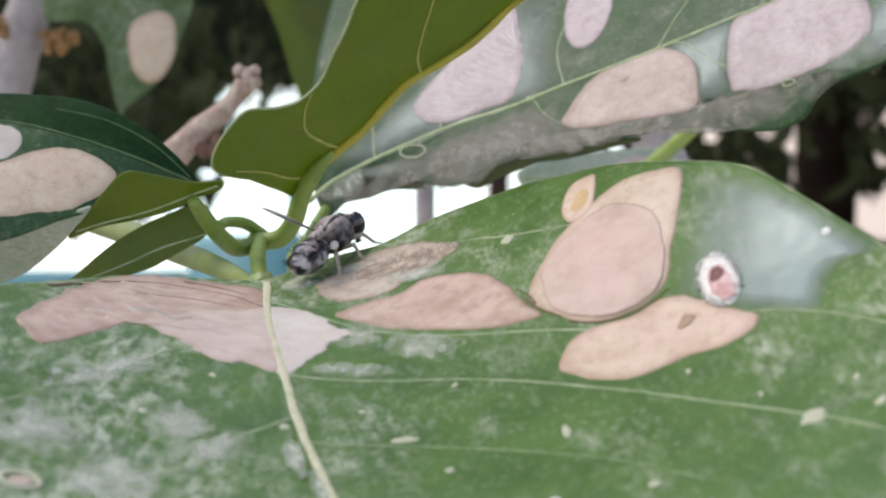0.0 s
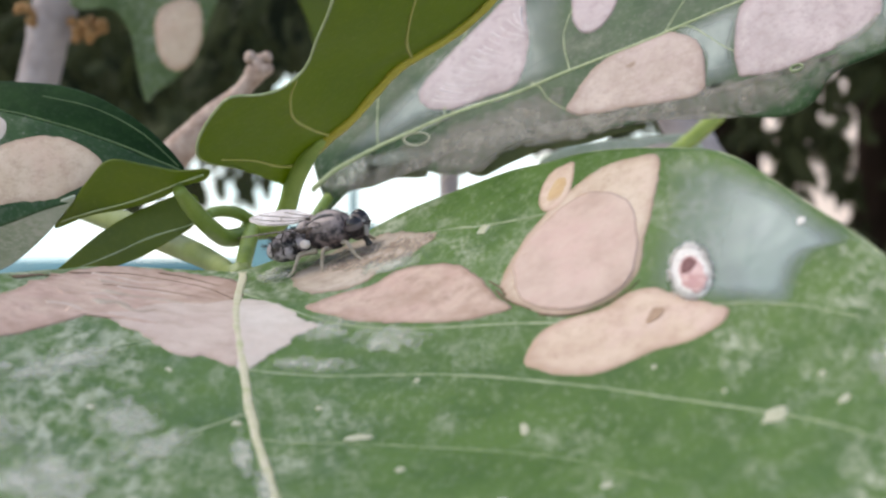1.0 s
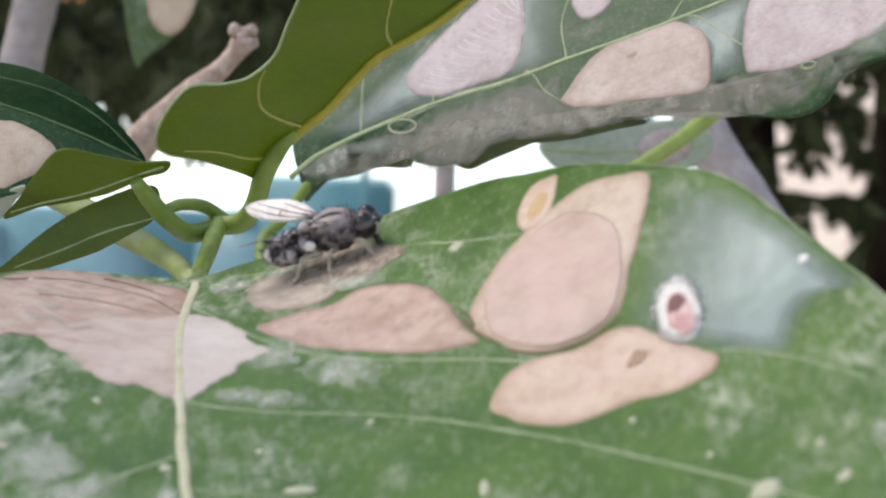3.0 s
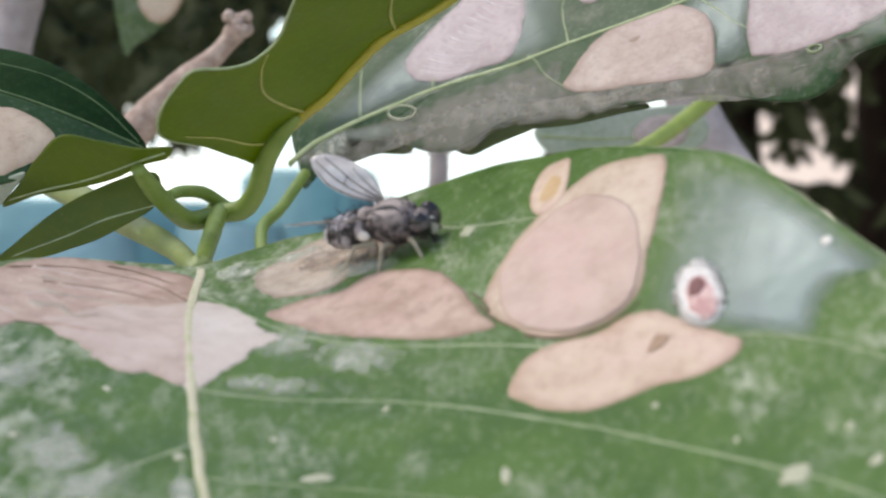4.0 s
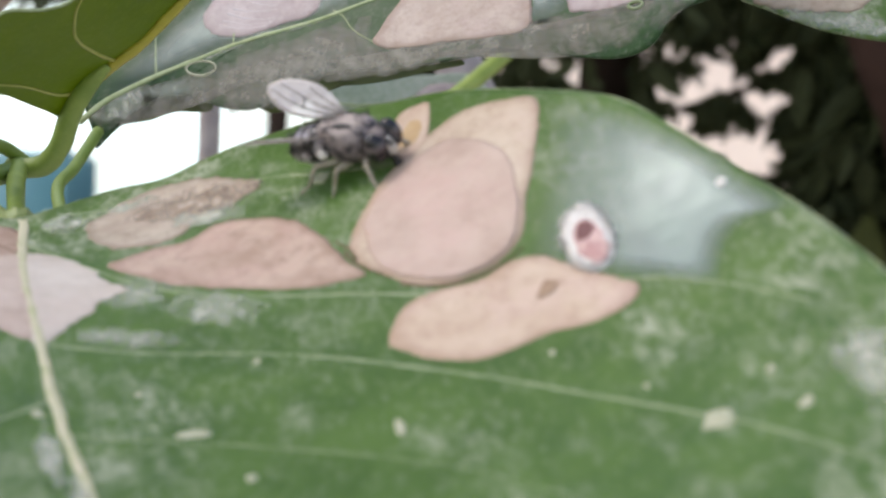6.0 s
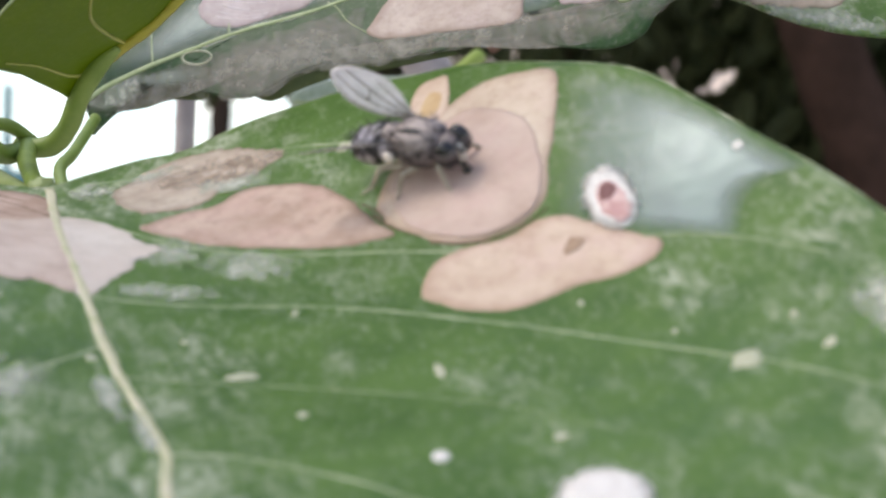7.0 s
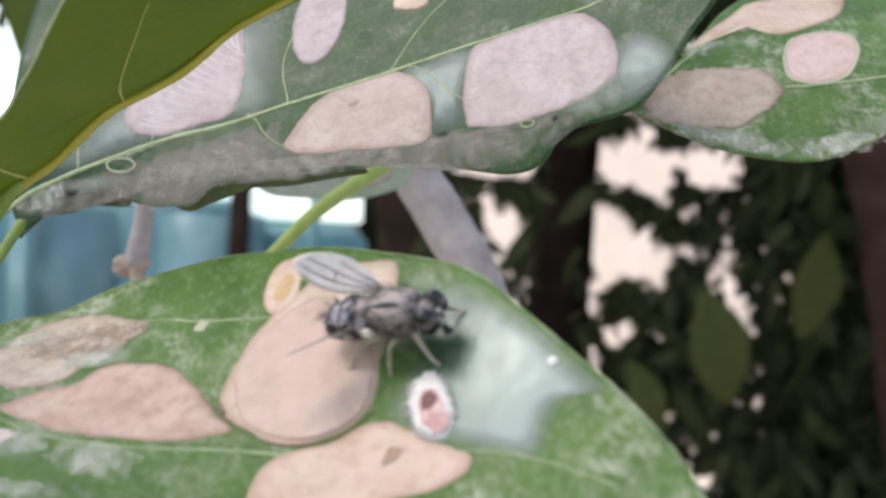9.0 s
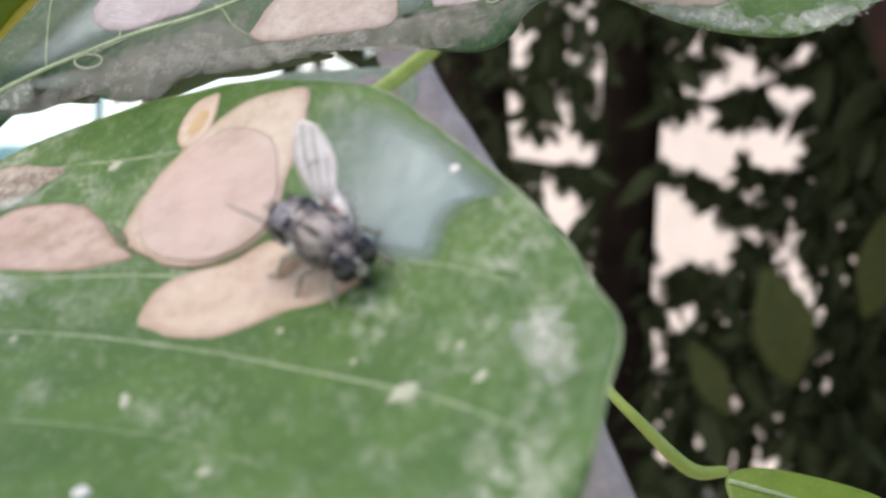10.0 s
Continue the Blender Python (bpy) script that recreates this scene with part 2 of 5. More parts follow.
WAX_DARK = plain("dark_reddish_shell", (0.14, 0.06, 0.06), (0.32, 0.16, 0.15), 0.5, 0.7, 0.7, 0.2)


# ---- mesh helpers ----
def link(name, bm, material, parent=None, label="", smooth=True):
    me = bpy.data.meshes.new(name)
    bm.to_mesh(me)
    bm.free()
    if material:
        me.materials.append(material)
    if smooth:
        for p in me.polygons:
            p.use_smooth = True
    ob = new(name, me)
    if parent:
        ob.parent = parent
    if label:
        ob["label"] = label
    return ob


def part(name, bm, material, parent, label=""):
    """One mesh object under a thing or a part; coordinates are those of the thing."""
    return link(name, bm, material, parent, label)


def thing(name, place, label, category, group=""):
    ob = new(name)
    ob.empty_display_size = 0.005
    ob.location = place
    return tagged(ob, label, category, group)


def curve(points, count, closed=False):
    """Evenly counted samples of a smooth curve through the points."""
    p = [np.array(q, float) for q in points]
    n = len(p)
    out = []
    for i in range(count):
        s = i / count * n if closed else i / (count - 1) * (n - 1)
        k = min(int(s), n - 1 if closed else n - 2)
        f = s - k
        if closed:
            a, b, c, d = (p[(k + j) % n] for j in (-1, 0, 1, 2))
        else:
            b, c = p[k], p[k + 1]
            a = p[k - 1] if k else 2 * b - c
            d = p[k + 2] if k + 2 < n else 2 * c - b
        out.append(0.5 * (2 * b + (c - a) * f + (2 * a - 5 * b + 4 * c - d) * f**2 + (3 * b - a - 3 * c + d) * f**3))
    return out


class Sheet:
    """A leaf's curved surface: local millimetres (a, b) to the leaf's own metres, off mm along the normal."""

    def __init__(self, base, origin, e1, e2, height):
        self.base, self.o = Vector(base), Vector(origin)
        self.e1, self.e2, self.height = Vector(e1), Vector(e2), height
        self.n = self.e1.cross(self.e2).normalized()

    def at(self, a, b, off=0.0):
        z = self.height(a, b)
        g = 0.2
        za, zb = (self.height(a + g, b) - z) / g, (self.height(a, b + g) - z) / g
        up = (self.n - self.e1 * za - self.e2 * zb).normalized()
        return self.o - self.base + (self.e1 * a + self.e2 * b + self.n * z + up * off) * mm


def patch(sheet, outline, centre, rings, segs, top, bottom, wobble=0.0, seed=0):
    """A closed solid over the sheet: rings from the centre to the outline; top(s), bottom(s) are heights in mm, s = 0 to 1."""
    rim = curve(outline, segs, True)
    out = []
    for q in rim:
        way = np.array(q) - centre
        at = Vector((q[0] * 0.7, q[1] * 0.7, seed * 3.7))
        k = noise.noise(at) + 0.6 * noise.noise(at * 2.7) + 0.35 * noise.noise(at * 6.1)
        out.append(q + way / max(1e-6, np.hypot(*way)) * wobble * k)
    rim = out
    bm = bmesh.new()
    layer = bm.verts.layers.float.new("edge")
    c = np.array(centre, float)
    sides = []
    for level in (top, bottom):
        mid = bm.verts.new(sheet.at(*c, level(0.0)))
        grid = []
        for r in range(1, rings + 1):
            s = (r / rings) ** 0.8
            ring = []
            for q in rim:
                a, b = c + (q - c) * s
                v = bm.verts.new(sheet.at(a, b, level(s)))
                v[layer] = s
                ring.append(v)
            grid.append(ring)
        sides.append((mid, grid))
    for k, (mid, grid) in enumerate(sides):
        for i in range(segs):
            j = (i + 1) % segs
            f = [mid, grid[0][i], grid[0][j]]
            bm.faces.new(f if k == 0 else f[::-1])
            for r in range(rings - 1):
                f = [grid[r][i], grid[r + 1][i], grid[r + 1][j], grid[r][j]]
                bm.faces.new(f if k == 0 else f[::-1])
    for i in range(segs):
        j = (i + 1) % segs
        bm.faces.new([sides[0][1][-1][i], sides[1][1][-1][i], sides[1][1][-1][j], sides[0][1][-1][j]])
    bmesh.ops.recalc_face_normals(bm, faces=bm.faces)
    return bm


def mid_of(outline):
    q = curve(outline, 60, True)
    return np.mean(q, axis=0)


def blotch(sheet, outline, lift=0.16, rings=14, segs=90, seed=0, centre=None, ragged=0.16):
    rnd = random.Random(seed)
    a, f = rnd.uniform(0.0, 0.006), rnd.uniform(7, 11)
    return patch(sheet, outline, mid_of(outline) if centre is None else centre, rings, segs, lambda s: lift * (1 - s**8) + a * math.sin(f * s) + 0.02, lambda s: -0.05, ragged, seed)


def ridge(sheet, points, w0, w1, count=40, rise=0.45, sink=0.1):
    """A raised vein along the sheet, tapering from w0 to w1 mm."""
    bm = bmesh.new()
    line = curve(points, count)
    rows = []
    for i, q in enumerate(line):
        d = line[min(i + 1, count - 1)] - line[max(i - 1, 0)]
        d = d / max(np.hypot(*d), 1e-6)
        side = np.array([-d[1], d[0]])
        w = w0 + (w1 - w0) * i / (count - 1)
        w *= 1 + 0.25 * noise.noise(Vector((q[0] * 0.6, q[1] * 0.6, w0)))
        q = q + side * w * 0.15 * noise.noise(Vector((q[0] * 0.45, q[1] * 0.45, 5.0 + w0)))
        row = []
        for k in range(7):
            g = math.pi * k / 6
            a, b = q + side * w * 0.5 * math.cos(g)
            row.append(bm.verts.new(sheet.at(a, b, w * rise * math.sin(g) - sink * (1 if k in (0, 6) else 0) + 0.02)))
        rows.append(row)
    for r, s in zip(rows, rows[1:]):
        for k in range(6):
            bm.faces.new([r[k], s[k], s[k + 1], r[k + 1]])
        bm.faces.new([r[6], s[6], s[0], r[0]])
    for end in (rows[0], rows[-1][::-1]):
        bm.faces.new(end)
    bmesh.ops.recalc_face_normals(bm, faces=bm.faces)
    return bm


def tube(points, radii, count=28, sides=12, rough=0.0, seed=0, bm=None):
    """A round stem through points (metres), radii in metres at the points; closed ends."""
    rnd = random.Random(seed)
    bm = bm or bmesh.new()
    line = [Vector(q) for q in curve(points, count)]
    rad = [float(r[0]) for r in curve([(r,) for r in radii], count)]
    ref = Vector((0.31, 0.2, 0.93))
    rows = []
    for i, q in enumerate(line):
        d = (line[min(i + 1, count - 1)] - line[max(i - 1, 0)]).normalized()
        x = d.cross(ref).normalized()
        y = d.cross(x)
        rows.append([bm.verts.new(q + (x * math.cos(g) + y * math.sin(g)) * rad[i] * (1 + rnd.uniform(-rough, rough))) for g in (2 * math.pi * k / sides for k in range(sides))])
    for r, s in zip(rows, rows[1:]):
        for k in range(sides):
            bm.faces.new([r[k], r[(k + 1) % sides], s[(k + 1) % sides], s[k]])
    for row, tip in ((rows[0], line[0]), (rows[-1], line[-1])):
        c = bm.verts.new(tip)
        for k in range(sides):
            bm.faces.new([row[k], row[(k + 1) % sides], c])
    bmesh.ops.recalc_face_normals(bm, faces=bm.faces)
    return bm


def blob(centre, radii, seg=20, rng=14, bm=None, turn=None, bumps=0.0, seed=0):
    """An ellipsoid, optionally turned and made lumpy."""
    bm = bm or bmesh.new()
    made = bmesh.ops.create_uvsphere(bm, u_segments=seg, v_segments=rng, radius=1.0)["verts"]
    for v in made:
        k = 1 + bumps * noise.noise(v.co * 2.3 + Vector((seed, 0, 0)))
        p = Vector((v.co.x * radii[0], v.co.y * radii[1], v.co.z * radii[2])) * k
        v.co = (turn @ p if turn else p) + Vector(centre)
    return bm


def film(sheet, u, v, a, b, tilt, off, seed):
    """A thin ragged film lying off mm above the sheet."""
    out = [(u + a * math.cos(g) * math.cos(tilt) - b * math.sin(g) * math.sin(tilt), v + a * math.cos(g) * math.sin(tilt) + b * math.sin(g) * math.cos(tilt)) for g in (2 * math.pi * k / 14 for k in range(14))]
    return patch(sheet, out, (u, v), 8, 56, lambda s: off, lambda s: off - 0.01, 0.3, seed)


def local(points, base):
    return [tuple(np.array(p) * mm - np.array(base)) for p in points]


# ---- the large leaf on which the fly walks ----
RELIEF = [(-26, 12, 0.508), (-16, 28, -3.793), (-12, -8, -2.312), (4, 8, -3.861), (15, 8, 3.552), (18, -8, -5.516), (4, -20, -0.819), (3, 17, -0.851), (28, -26, -2.784)]


def main_height(u, v):
    x, y = u / 20, v / 20
    z = 3.092 + 6.524 * x + 4.744 * y + 2.999 * x * x + 1.552 * x * y - 0.787 * y * y
    for a, b, k in RELIEF:
        z += k * math.exp(-((u - a) ** 2 + (v - b) ** 2) / 338.0)
    return z


MAIN_BASE = (-0.0162, 0.1581, 1.2765)
MAIN = Sheet(MAIN_BASE, (0, 0.13, 1.277), (1, 0, 0), (0, 1, 0), main_height)
MARGIN = [(-16.4, 28.2), (-13.4, 30), (-10.1, 30.4), (-6.9, 29), (-3.7, 29.2), (-0.5, 28), (4.6, 24.3), (7.9, 20.2), (10.4, 17.1), (14.9, 10.3), (19, 4.6), (21.3, -0.1), (23.4, -5), (25.6, -11), (27, -17.2), (27.5, -22), (27.9, -26.9), (26.6, -30.8), (25.1, -35.2), (22, -42), (15, -50), (6, -56), (-4, -60), (-14, -56), (-24, -46), (-31, -34), (-36, -18), (-38, -4), (-36, 8), (-32.5, 15), (-30, 22), (-28, 27), (-24.4, 29.6), (-19.5, 29.4)]
B1 = [(4, 6.1), (4.6, 8.2), (6.3, 11), (8.9, 12.8), (11.3, 12.8), (13.6, 11.1), (15, 9.1), (15.1, 7.4), (14.5, 5), (13.6, 2.1), (12.9, -0.6), (11.4, -1.8), (9.5, -1.7), (7.5, -0.9), (5.6, 1.7), (4.3, 4.3)]
B2 = [(5.3, -4.6), (6, -2.3), (7.7, -1.6), (10.2, -2.3), (12.4, -2.2), (13.8, -3), (15.1, -4.7), (16.3, -6.4), (17.7, -8.3), (17.3, -9.4), (15.6, -9.6), (12.9, -8.9), (10.4, -9), (8, -8.1), (6, -6.1)]
B3 = [(-10.1, 13.1), (-7.7, 15.2), (-5.2, 15.1), (-3.6, 16.5), (-1, 14.9), (1.1, 12.3), (2.6, 8.7), (3.7, 4.8), (4.6, 2.5), (2.9, 2.9), (0.6, 3.9), (-2.1, 5.7), (-5.4, 7.8), (-7.9, 10.2)]
B4 = [(-11.8, 23.1), (-9.8, 26.5), (-7.5, 27.6), (-4.5, 26), (-1.9, 23), (-0.6, 19.9), (-2.2, 18.9), (-4.4, 17.9), (-6.2, 16), (-8.3, 16.1), (-10.5, 17.6)]
B5 = [(-31.8, 1.9), (-31.8, 5.4), (-30.6, 11.6), (-29.2, 21.8), (-27.4, 27.4), (-24.3, 29.5), (-20.9, 28.3), (-17.5, 26.0), (-15.9, 23.1), (-15.3, 17.1), (-16.8, 15.0), (-18.6, 15.0), (-21.0, 12.2), (-22.2, 8.6), (-24.5, 7.4), (-27.4, 2.1), (-28.9, -0.6), (-30.3, -0.9)]
B7 = [(7.0, 13.9), (7.3, 16.2), (8.0, 17.7), (8.9, 17.7), (9.7, 16.9), (9.7, 15.4), (9.5, 13.6), (9.0, 12.2), (8.4, 11.7), (7.6, 12.2)]

big_leaf = thing("leaf", MAIN_BASE, "large dusty green leaf with tan dried blotches", "leaf", "leaves of the shrub")
part("blade", patch(MAIN, MARGIN, (-2, -10), 70, 260, lambda s: 0.0, lambda s: -0.32, 0.05, 4), LEAF_TOP, big_leaf)
part("midrib", ridge(MAIN, [(-16.1, 27.5), (-15.1, 12.5), (-13.4, 0.8), (-11.8, -9.2), (-9.5, -20.8), (-9.4, -26.2), (-8, -40), (-5, -56)], 0.72, 0.5, 140, 0.12, 0.05), VEIN_DRY, big_leaf, "pale dry cream midrib")
for line, w in (
    ([(-13.0, 0.3), (-1.6, -2.5), (7.6, -8.8), (13.9, -15.1), (19.3, -22.8), (22.9, -30.2)], 0.36),
    ([(-15.6, 20), (-8, 9), (4, 1), (12, -5), (17.6, -7.9), (21.5, -12.2), (24.2, -17)], 0.3),
    ([(-13, 27.2), (-8.3, 25.6), (-0.8, 21.0), (3.0, 16.7), (7.2, 12.3), (11, 9)], 0.32),
    ([(-9.3, -21.5), (-6.1, -22.0), (-2.8, -24.1), (0.5, -27.0), (6, -34), (10, -46)], 0.5),
    ([(-15.3, 7.1), (-20.7, 3.2), (-24.6, -2.7), (-27.9, -7.9), (-33, -18)], 0.4),
    ([(-12.7, -7.2), (-15.8, -11.1), (-18.7, -17.1), (-21.3, -22.6), (-25, -36)], 0.45),
    ([(-11.5, -11), (-3, -13), (6, -18), (12, -25)], 0.2),
):
    part("side_vein", ridge(MAIN, line, w * 0.75, w * 0.35, 60, 0.12, 0.05), VEIN_SOFT, big_leaf, "thin pale green vein")
rim_line = [MAIN.at(*q, -0.1) for q in curve(MARGIN[:19], 120)]
part("leaf_edge", tube(rim_line, [0.00011] * 120, 120, 6), VEIN, big_leaf, "thin pale yellow-green leaf margin")
# panel carries the painted sky sheen, fading towards the blotch
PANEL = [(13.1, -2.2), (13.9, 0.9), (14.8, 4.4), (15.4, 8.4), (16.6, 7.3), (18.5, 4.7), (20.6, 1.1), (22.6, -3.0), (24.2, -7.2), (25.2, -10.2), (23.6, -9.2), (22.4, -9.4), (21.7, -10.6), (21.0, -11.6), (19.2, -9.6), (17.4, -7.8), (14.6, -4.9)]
part("sheen_panel", patch(MAIN, PANEL, (18.8, -3.5), 24, 120, lambda s: 0.03, lambda s: -0.05, 0.06, 9), LEAF_SKY_SHEEN, big_leaf, "panel between vein and margin with painted-in sky sheen")
part("blotch", blotch(MAIN, B1, 0.10, 18, 110, 1), PALE_TAN, big_leaf, "large tan dried blotch with brown rim")
part("blotch", blotch(MAIN, B2, 0.10, 18, 110, 2), TAN, big_leaf, "tan dried blotch with brown rim")
part("blotch", blotch(MAIN, B3, 0.07, 18, 110, 3, None, 0.2), BROWN, big_leaf, "elongated brown dried blotch")
part("blotch", blotch(MAIN, B4, 0.06, 18, 140, 4, None, 0.4), SCRAPED_BROWN, big_leaf, "torn brown dried patch near the leaf base")
part("blotch", blotch(MAIN, B5, 0.07, 20, 120, 5, None, 0.5), BROWN, big_leaf, "long wrinkled brown dried patch")
B6 = [(-15.4, 16.9), (-12.4, 15.2), (-9.9, 10.2), (-8.8, 8.4), (-10.4, 6.5), (-11.2, 4.4), (-12.9, 0.7), (-13.9, 1.1), (-14.5, 6.0), (-15.2, 11.5)]
B6_SIDE = [(-24.2, 8.0), (-22.6, 12.4), (-19.0, 16.4), (-15.4, 17.2), (-14.6, 10.5), (-13.6, 1.4), (-15.9, 1.8), (-18.3, 2.1), (-20.6, 4.4)]
part("blotch", blotch(MAIN, B6_SIDE, 0.065, 16, 90, 16, None, 0.45), PINK_BROWN, big_leaf, "pinkish brown dried patch beside the midrib")
part("blotch", blotch(MAIN, B6, 0.06, 18, 110, 6, None, 0.5), GREYISH, big_leaf, "pale greyish dried patch over the midrib")
part("blotch", blotch(MAIN, B7, 0.1, 10, 60, 7), TAN, big_leaf, "small cream blister")
inner = [(7.6, 13.5), (8.0, 15.3), (8.6, 16.0), (9.2, 15.0), (9.0, 13.4), (8.4, 12.7)]
part("blister_centre", blotch(MAIN, inner, 0.14, 8, 40, 8, None, 0.1), ORANGE, big_leaf, "orange-brown blister centre")


def ring_line(cx, cy, ax, ay, turn, n=28):
    return [(cx + ax * math.cos(g) * math.cos(turn) - ay * math.sin(g) * math.sin(turn), cy + ax * math.cos(g) * math.sin(turn) + ay * math.sin(g) * math.cos(turn)) for g in (2 * math.pi * k / n for k in range(n + 1))]


# an older wrinkle line inside the big blotch
LIFTED = Sheet(MAIN_BASE, (0, 0.13, 1.27714), (1, 0, 0), (0, 1, 0), main_height)
SEAM = Sheet(MAIN_BASE, (0, 0.13, 1.27706), (1, 0, 0), (0, 1, 0), main_height)
INNER = [(4.9, 7.2), (5.8, 9.4), (7.3, 10.8), (8.9, 11.2), (10.6, 10.4), (12.2, 8.0), (13.1, 5.4), (13.2, 2.7), (12.7, -0.2), (11.7, -1.45), (9.4, -1.45), (7.1, 0.2), (5.25, 3.0)]
part("inner_blotch", blotch(LIFTED, INNER, 0.012, 14, 90, 12, None, 0.15), RUSTY, big_leaf, "rounder pinkish tan inner blotch")
part("stain", film(LIFTED, 13.6, -5.7, 0.55, 0.6, 0.3, 0.06, 3), plain("brown_stain", (0.27, 0.16, 0.10), (0.38, 0.25, 0.17), 0.6, 0.7), big_leaf, "small brown stain")
CRACK = plain("dark_crack", (0.1, 0.06, 0.035), (0.18, 0.1, 0.06), 0.5, 0.8)
DIM_SPOT = plain("dim_brown_spot", (0.24, 0.16, 0.12), (0.34, 0.25, 0.2), 0.5, 0.8)
for line in ([(4.3, 4.3), (4.0, 5.6), (3.2, 7.4)], [(6.4, 0.2), (8.0, -1.2), (9.8, -2.0), (11.6, -2.1), (12.9, -1.6)], [(11.2, 0.3), (12.0, 1.1), (12.3, 2.0)], [(10.6, -0.9), (11.0, 0.4), (11.9, 0.9)], [(6.8, 2.4), (7.8, 2.0), (8.4, 2.6)], [(3.7, 5.6), (4.4, 3.6), (5.9, 1.2)]):
    part("crack", ridge(SEAM, line, 0.15, 0.06, 20, 0.1), CRACK, big_leaf, "dark crack between the blotches")
for line in ([(-28.8, 21.2), (-26.4, 24.6), (-23.9, 25.6), (-19.1, 22.8), (-15.8, 17.1)], [(-25.8, 18.4), (-21.9, 19.3), (-17.3, 16.8)], [(-31.6, 13.9), (-30.4, 17.2), (-29.0, 18.4)], [(-22.8, 27.6), (-20.4, 26.2), (-17.6, 23.0)]):
    part("crack", ridge(SEAM, line, 0.6, 0.15, 40, 0.06, 0.03), CRACK, big_leaf, "dark crack in the dried tissue")
rnd = random.Random(17)
for k in range(11):
    p0 = np.array((-28.6 + rnd.uniform(0, 4), 7.0 + 1.6 * k + rnd.uniform(-0.6, 0.6)))
    n = rnd.uniform(3, 6.5)
    part("wrinkle", ridge(SEAM, [p0, p0 + (n * 0.35, rnd.uniform(-0.5, 0.9)), p0 + (n * 0.7, rnd.uniform(-1.0, 0.5)), p0 + (n, rnd.uniform(-1.0, 0.6))], rnd.uniform(0.7, 1.5), 0.3, 26, 0.05, 0.03), (BROWN, PINK_BROWN, SCRAPED_BROWN)[k % 3], big_leaf, "wrinkle in the dried tissue")

# dried specks and ragged dust on the blade
SPECK = plain("speck_beige", (0.33, 0.34, 0.22), (0.45, 0.43, 0.33), 0.6, 0.7)
SPECKS = [(-5.2, -11.2, 0.85, 0.55), (18.6, -21.9, 0.8, 0.9), (3.0, 16.1, 0.45, 0.7), (-1.7, -3.3, 0.25, 0.35), (-18.2, -1.0, 0.3, 0.4), (22, -24, 0.3, 0.4), (4.9, -13.5, 0.3, 0.9), (-13, -8.6, 0.4, 0.5), (-2.5, -17, 0.35, 0.5), (16.5, -16.5, 0.2, 0.35), (9, -24, 0.35, 0.4), (-8, -6, 0.25, 0.3), (13, -10.5, 0.18, 0.3), (21.5, -20, 0.22, 0.35), (-22, -9, 0.3, 0.4)]
for i, (u, v, a, b) in enumerate(SPECKS):
    rnd = random.Random(i)
    out = [(u + a * math.cos(g) * rnd.uniform(0.7, 1.2), v + b * math.sin(g) * rnd.uniform(0.7, 1.2)) for g in (2 * math.pi * k / 9 for k in range(9))]
    part("speck", blotch(MAIN, out, 0.05, 4, 24, i, None, 0.08), SPECK, big_leaf, "pale dried speck on the leaf")
part("ring_scar", ridge(MAIN, ring_line(-27.4, -23.2, 1.15, 0.95, 0.1), 0.5, 0.5, 40, 0.4), SPECK, big_leaf, "pale ring-shaped scar")
part("scar_centre", blotch(MAIN, ring_line(-27.4, -23.2, 0.7, 0.55, 0.1, 12)[:-1], 0.08, 5, 30, 2, None, 0.1), RUSTY, big_leaf, "reddish scar centre")
part("white_dot", blotch(MAIN, ring_line(3.3, -24.0, 0.45, 0.6, 0, 10)[:-1], 0.12, 5, 24, 2, None, 0.05), WAX, big_leaf, "small white dot")
part("edge_dot", blotch(MAIN, ring_line(22.7, -5.6, 0.22, 0.38, 0.4, 10)[:-1], 0.1, 4, 20, 2, None, 0.05), WAX, big_leaf, "small white dot on the margin")
for i, (u, v, a, b, tilt, m) in enumerate([
    (-8.4, 7.6, 3.0, 3.0, -0.8, FILM), (-3.9, 4.0, 4.4, 2.4, -0.6, FILM), (-8.6, 1.2, 4.4, 1.9, -0.2, FILM),
    (-19.6, -9.6, 3.2, 5.0, 0.1, FILM), (-28.0, -15.5, 4.0, 5.5, 0.2, FILM), (-25.4, -3.8, 8.0, 2.2, 0.95, FILM), (-17.4, -13.6, 5.5, 1.8, 1.1, FILM), (-22.5, -21.0, 4.2, 5.2, 0.3, FILM),
    (25.0, -24.5, 1.9, 5.5, 0.1, FILM),
    (-12.1, -13.6, 1.0, 6.0, 0.18, FILM), (-10.4, -18.5, 0.8, 4.6, 0.12, FILM), (-5, 21.5, 5.5, 3.0, -0.6, SCRAPED), (-4.0, 18.2, 4.0, 2.0, -0.6, FILM), (-9, 25.5, 3, 1.6, 0, FILM),
    (-13.2, 24.6, 2.4, 3.4, 0.2, FILM),
]):
    part("dust_film", film(MAIN, u, v, a, b, tilt, 0.05 + 0.004 * i, 60 + i), m, big_leaf, "whitish dusty scraped film")


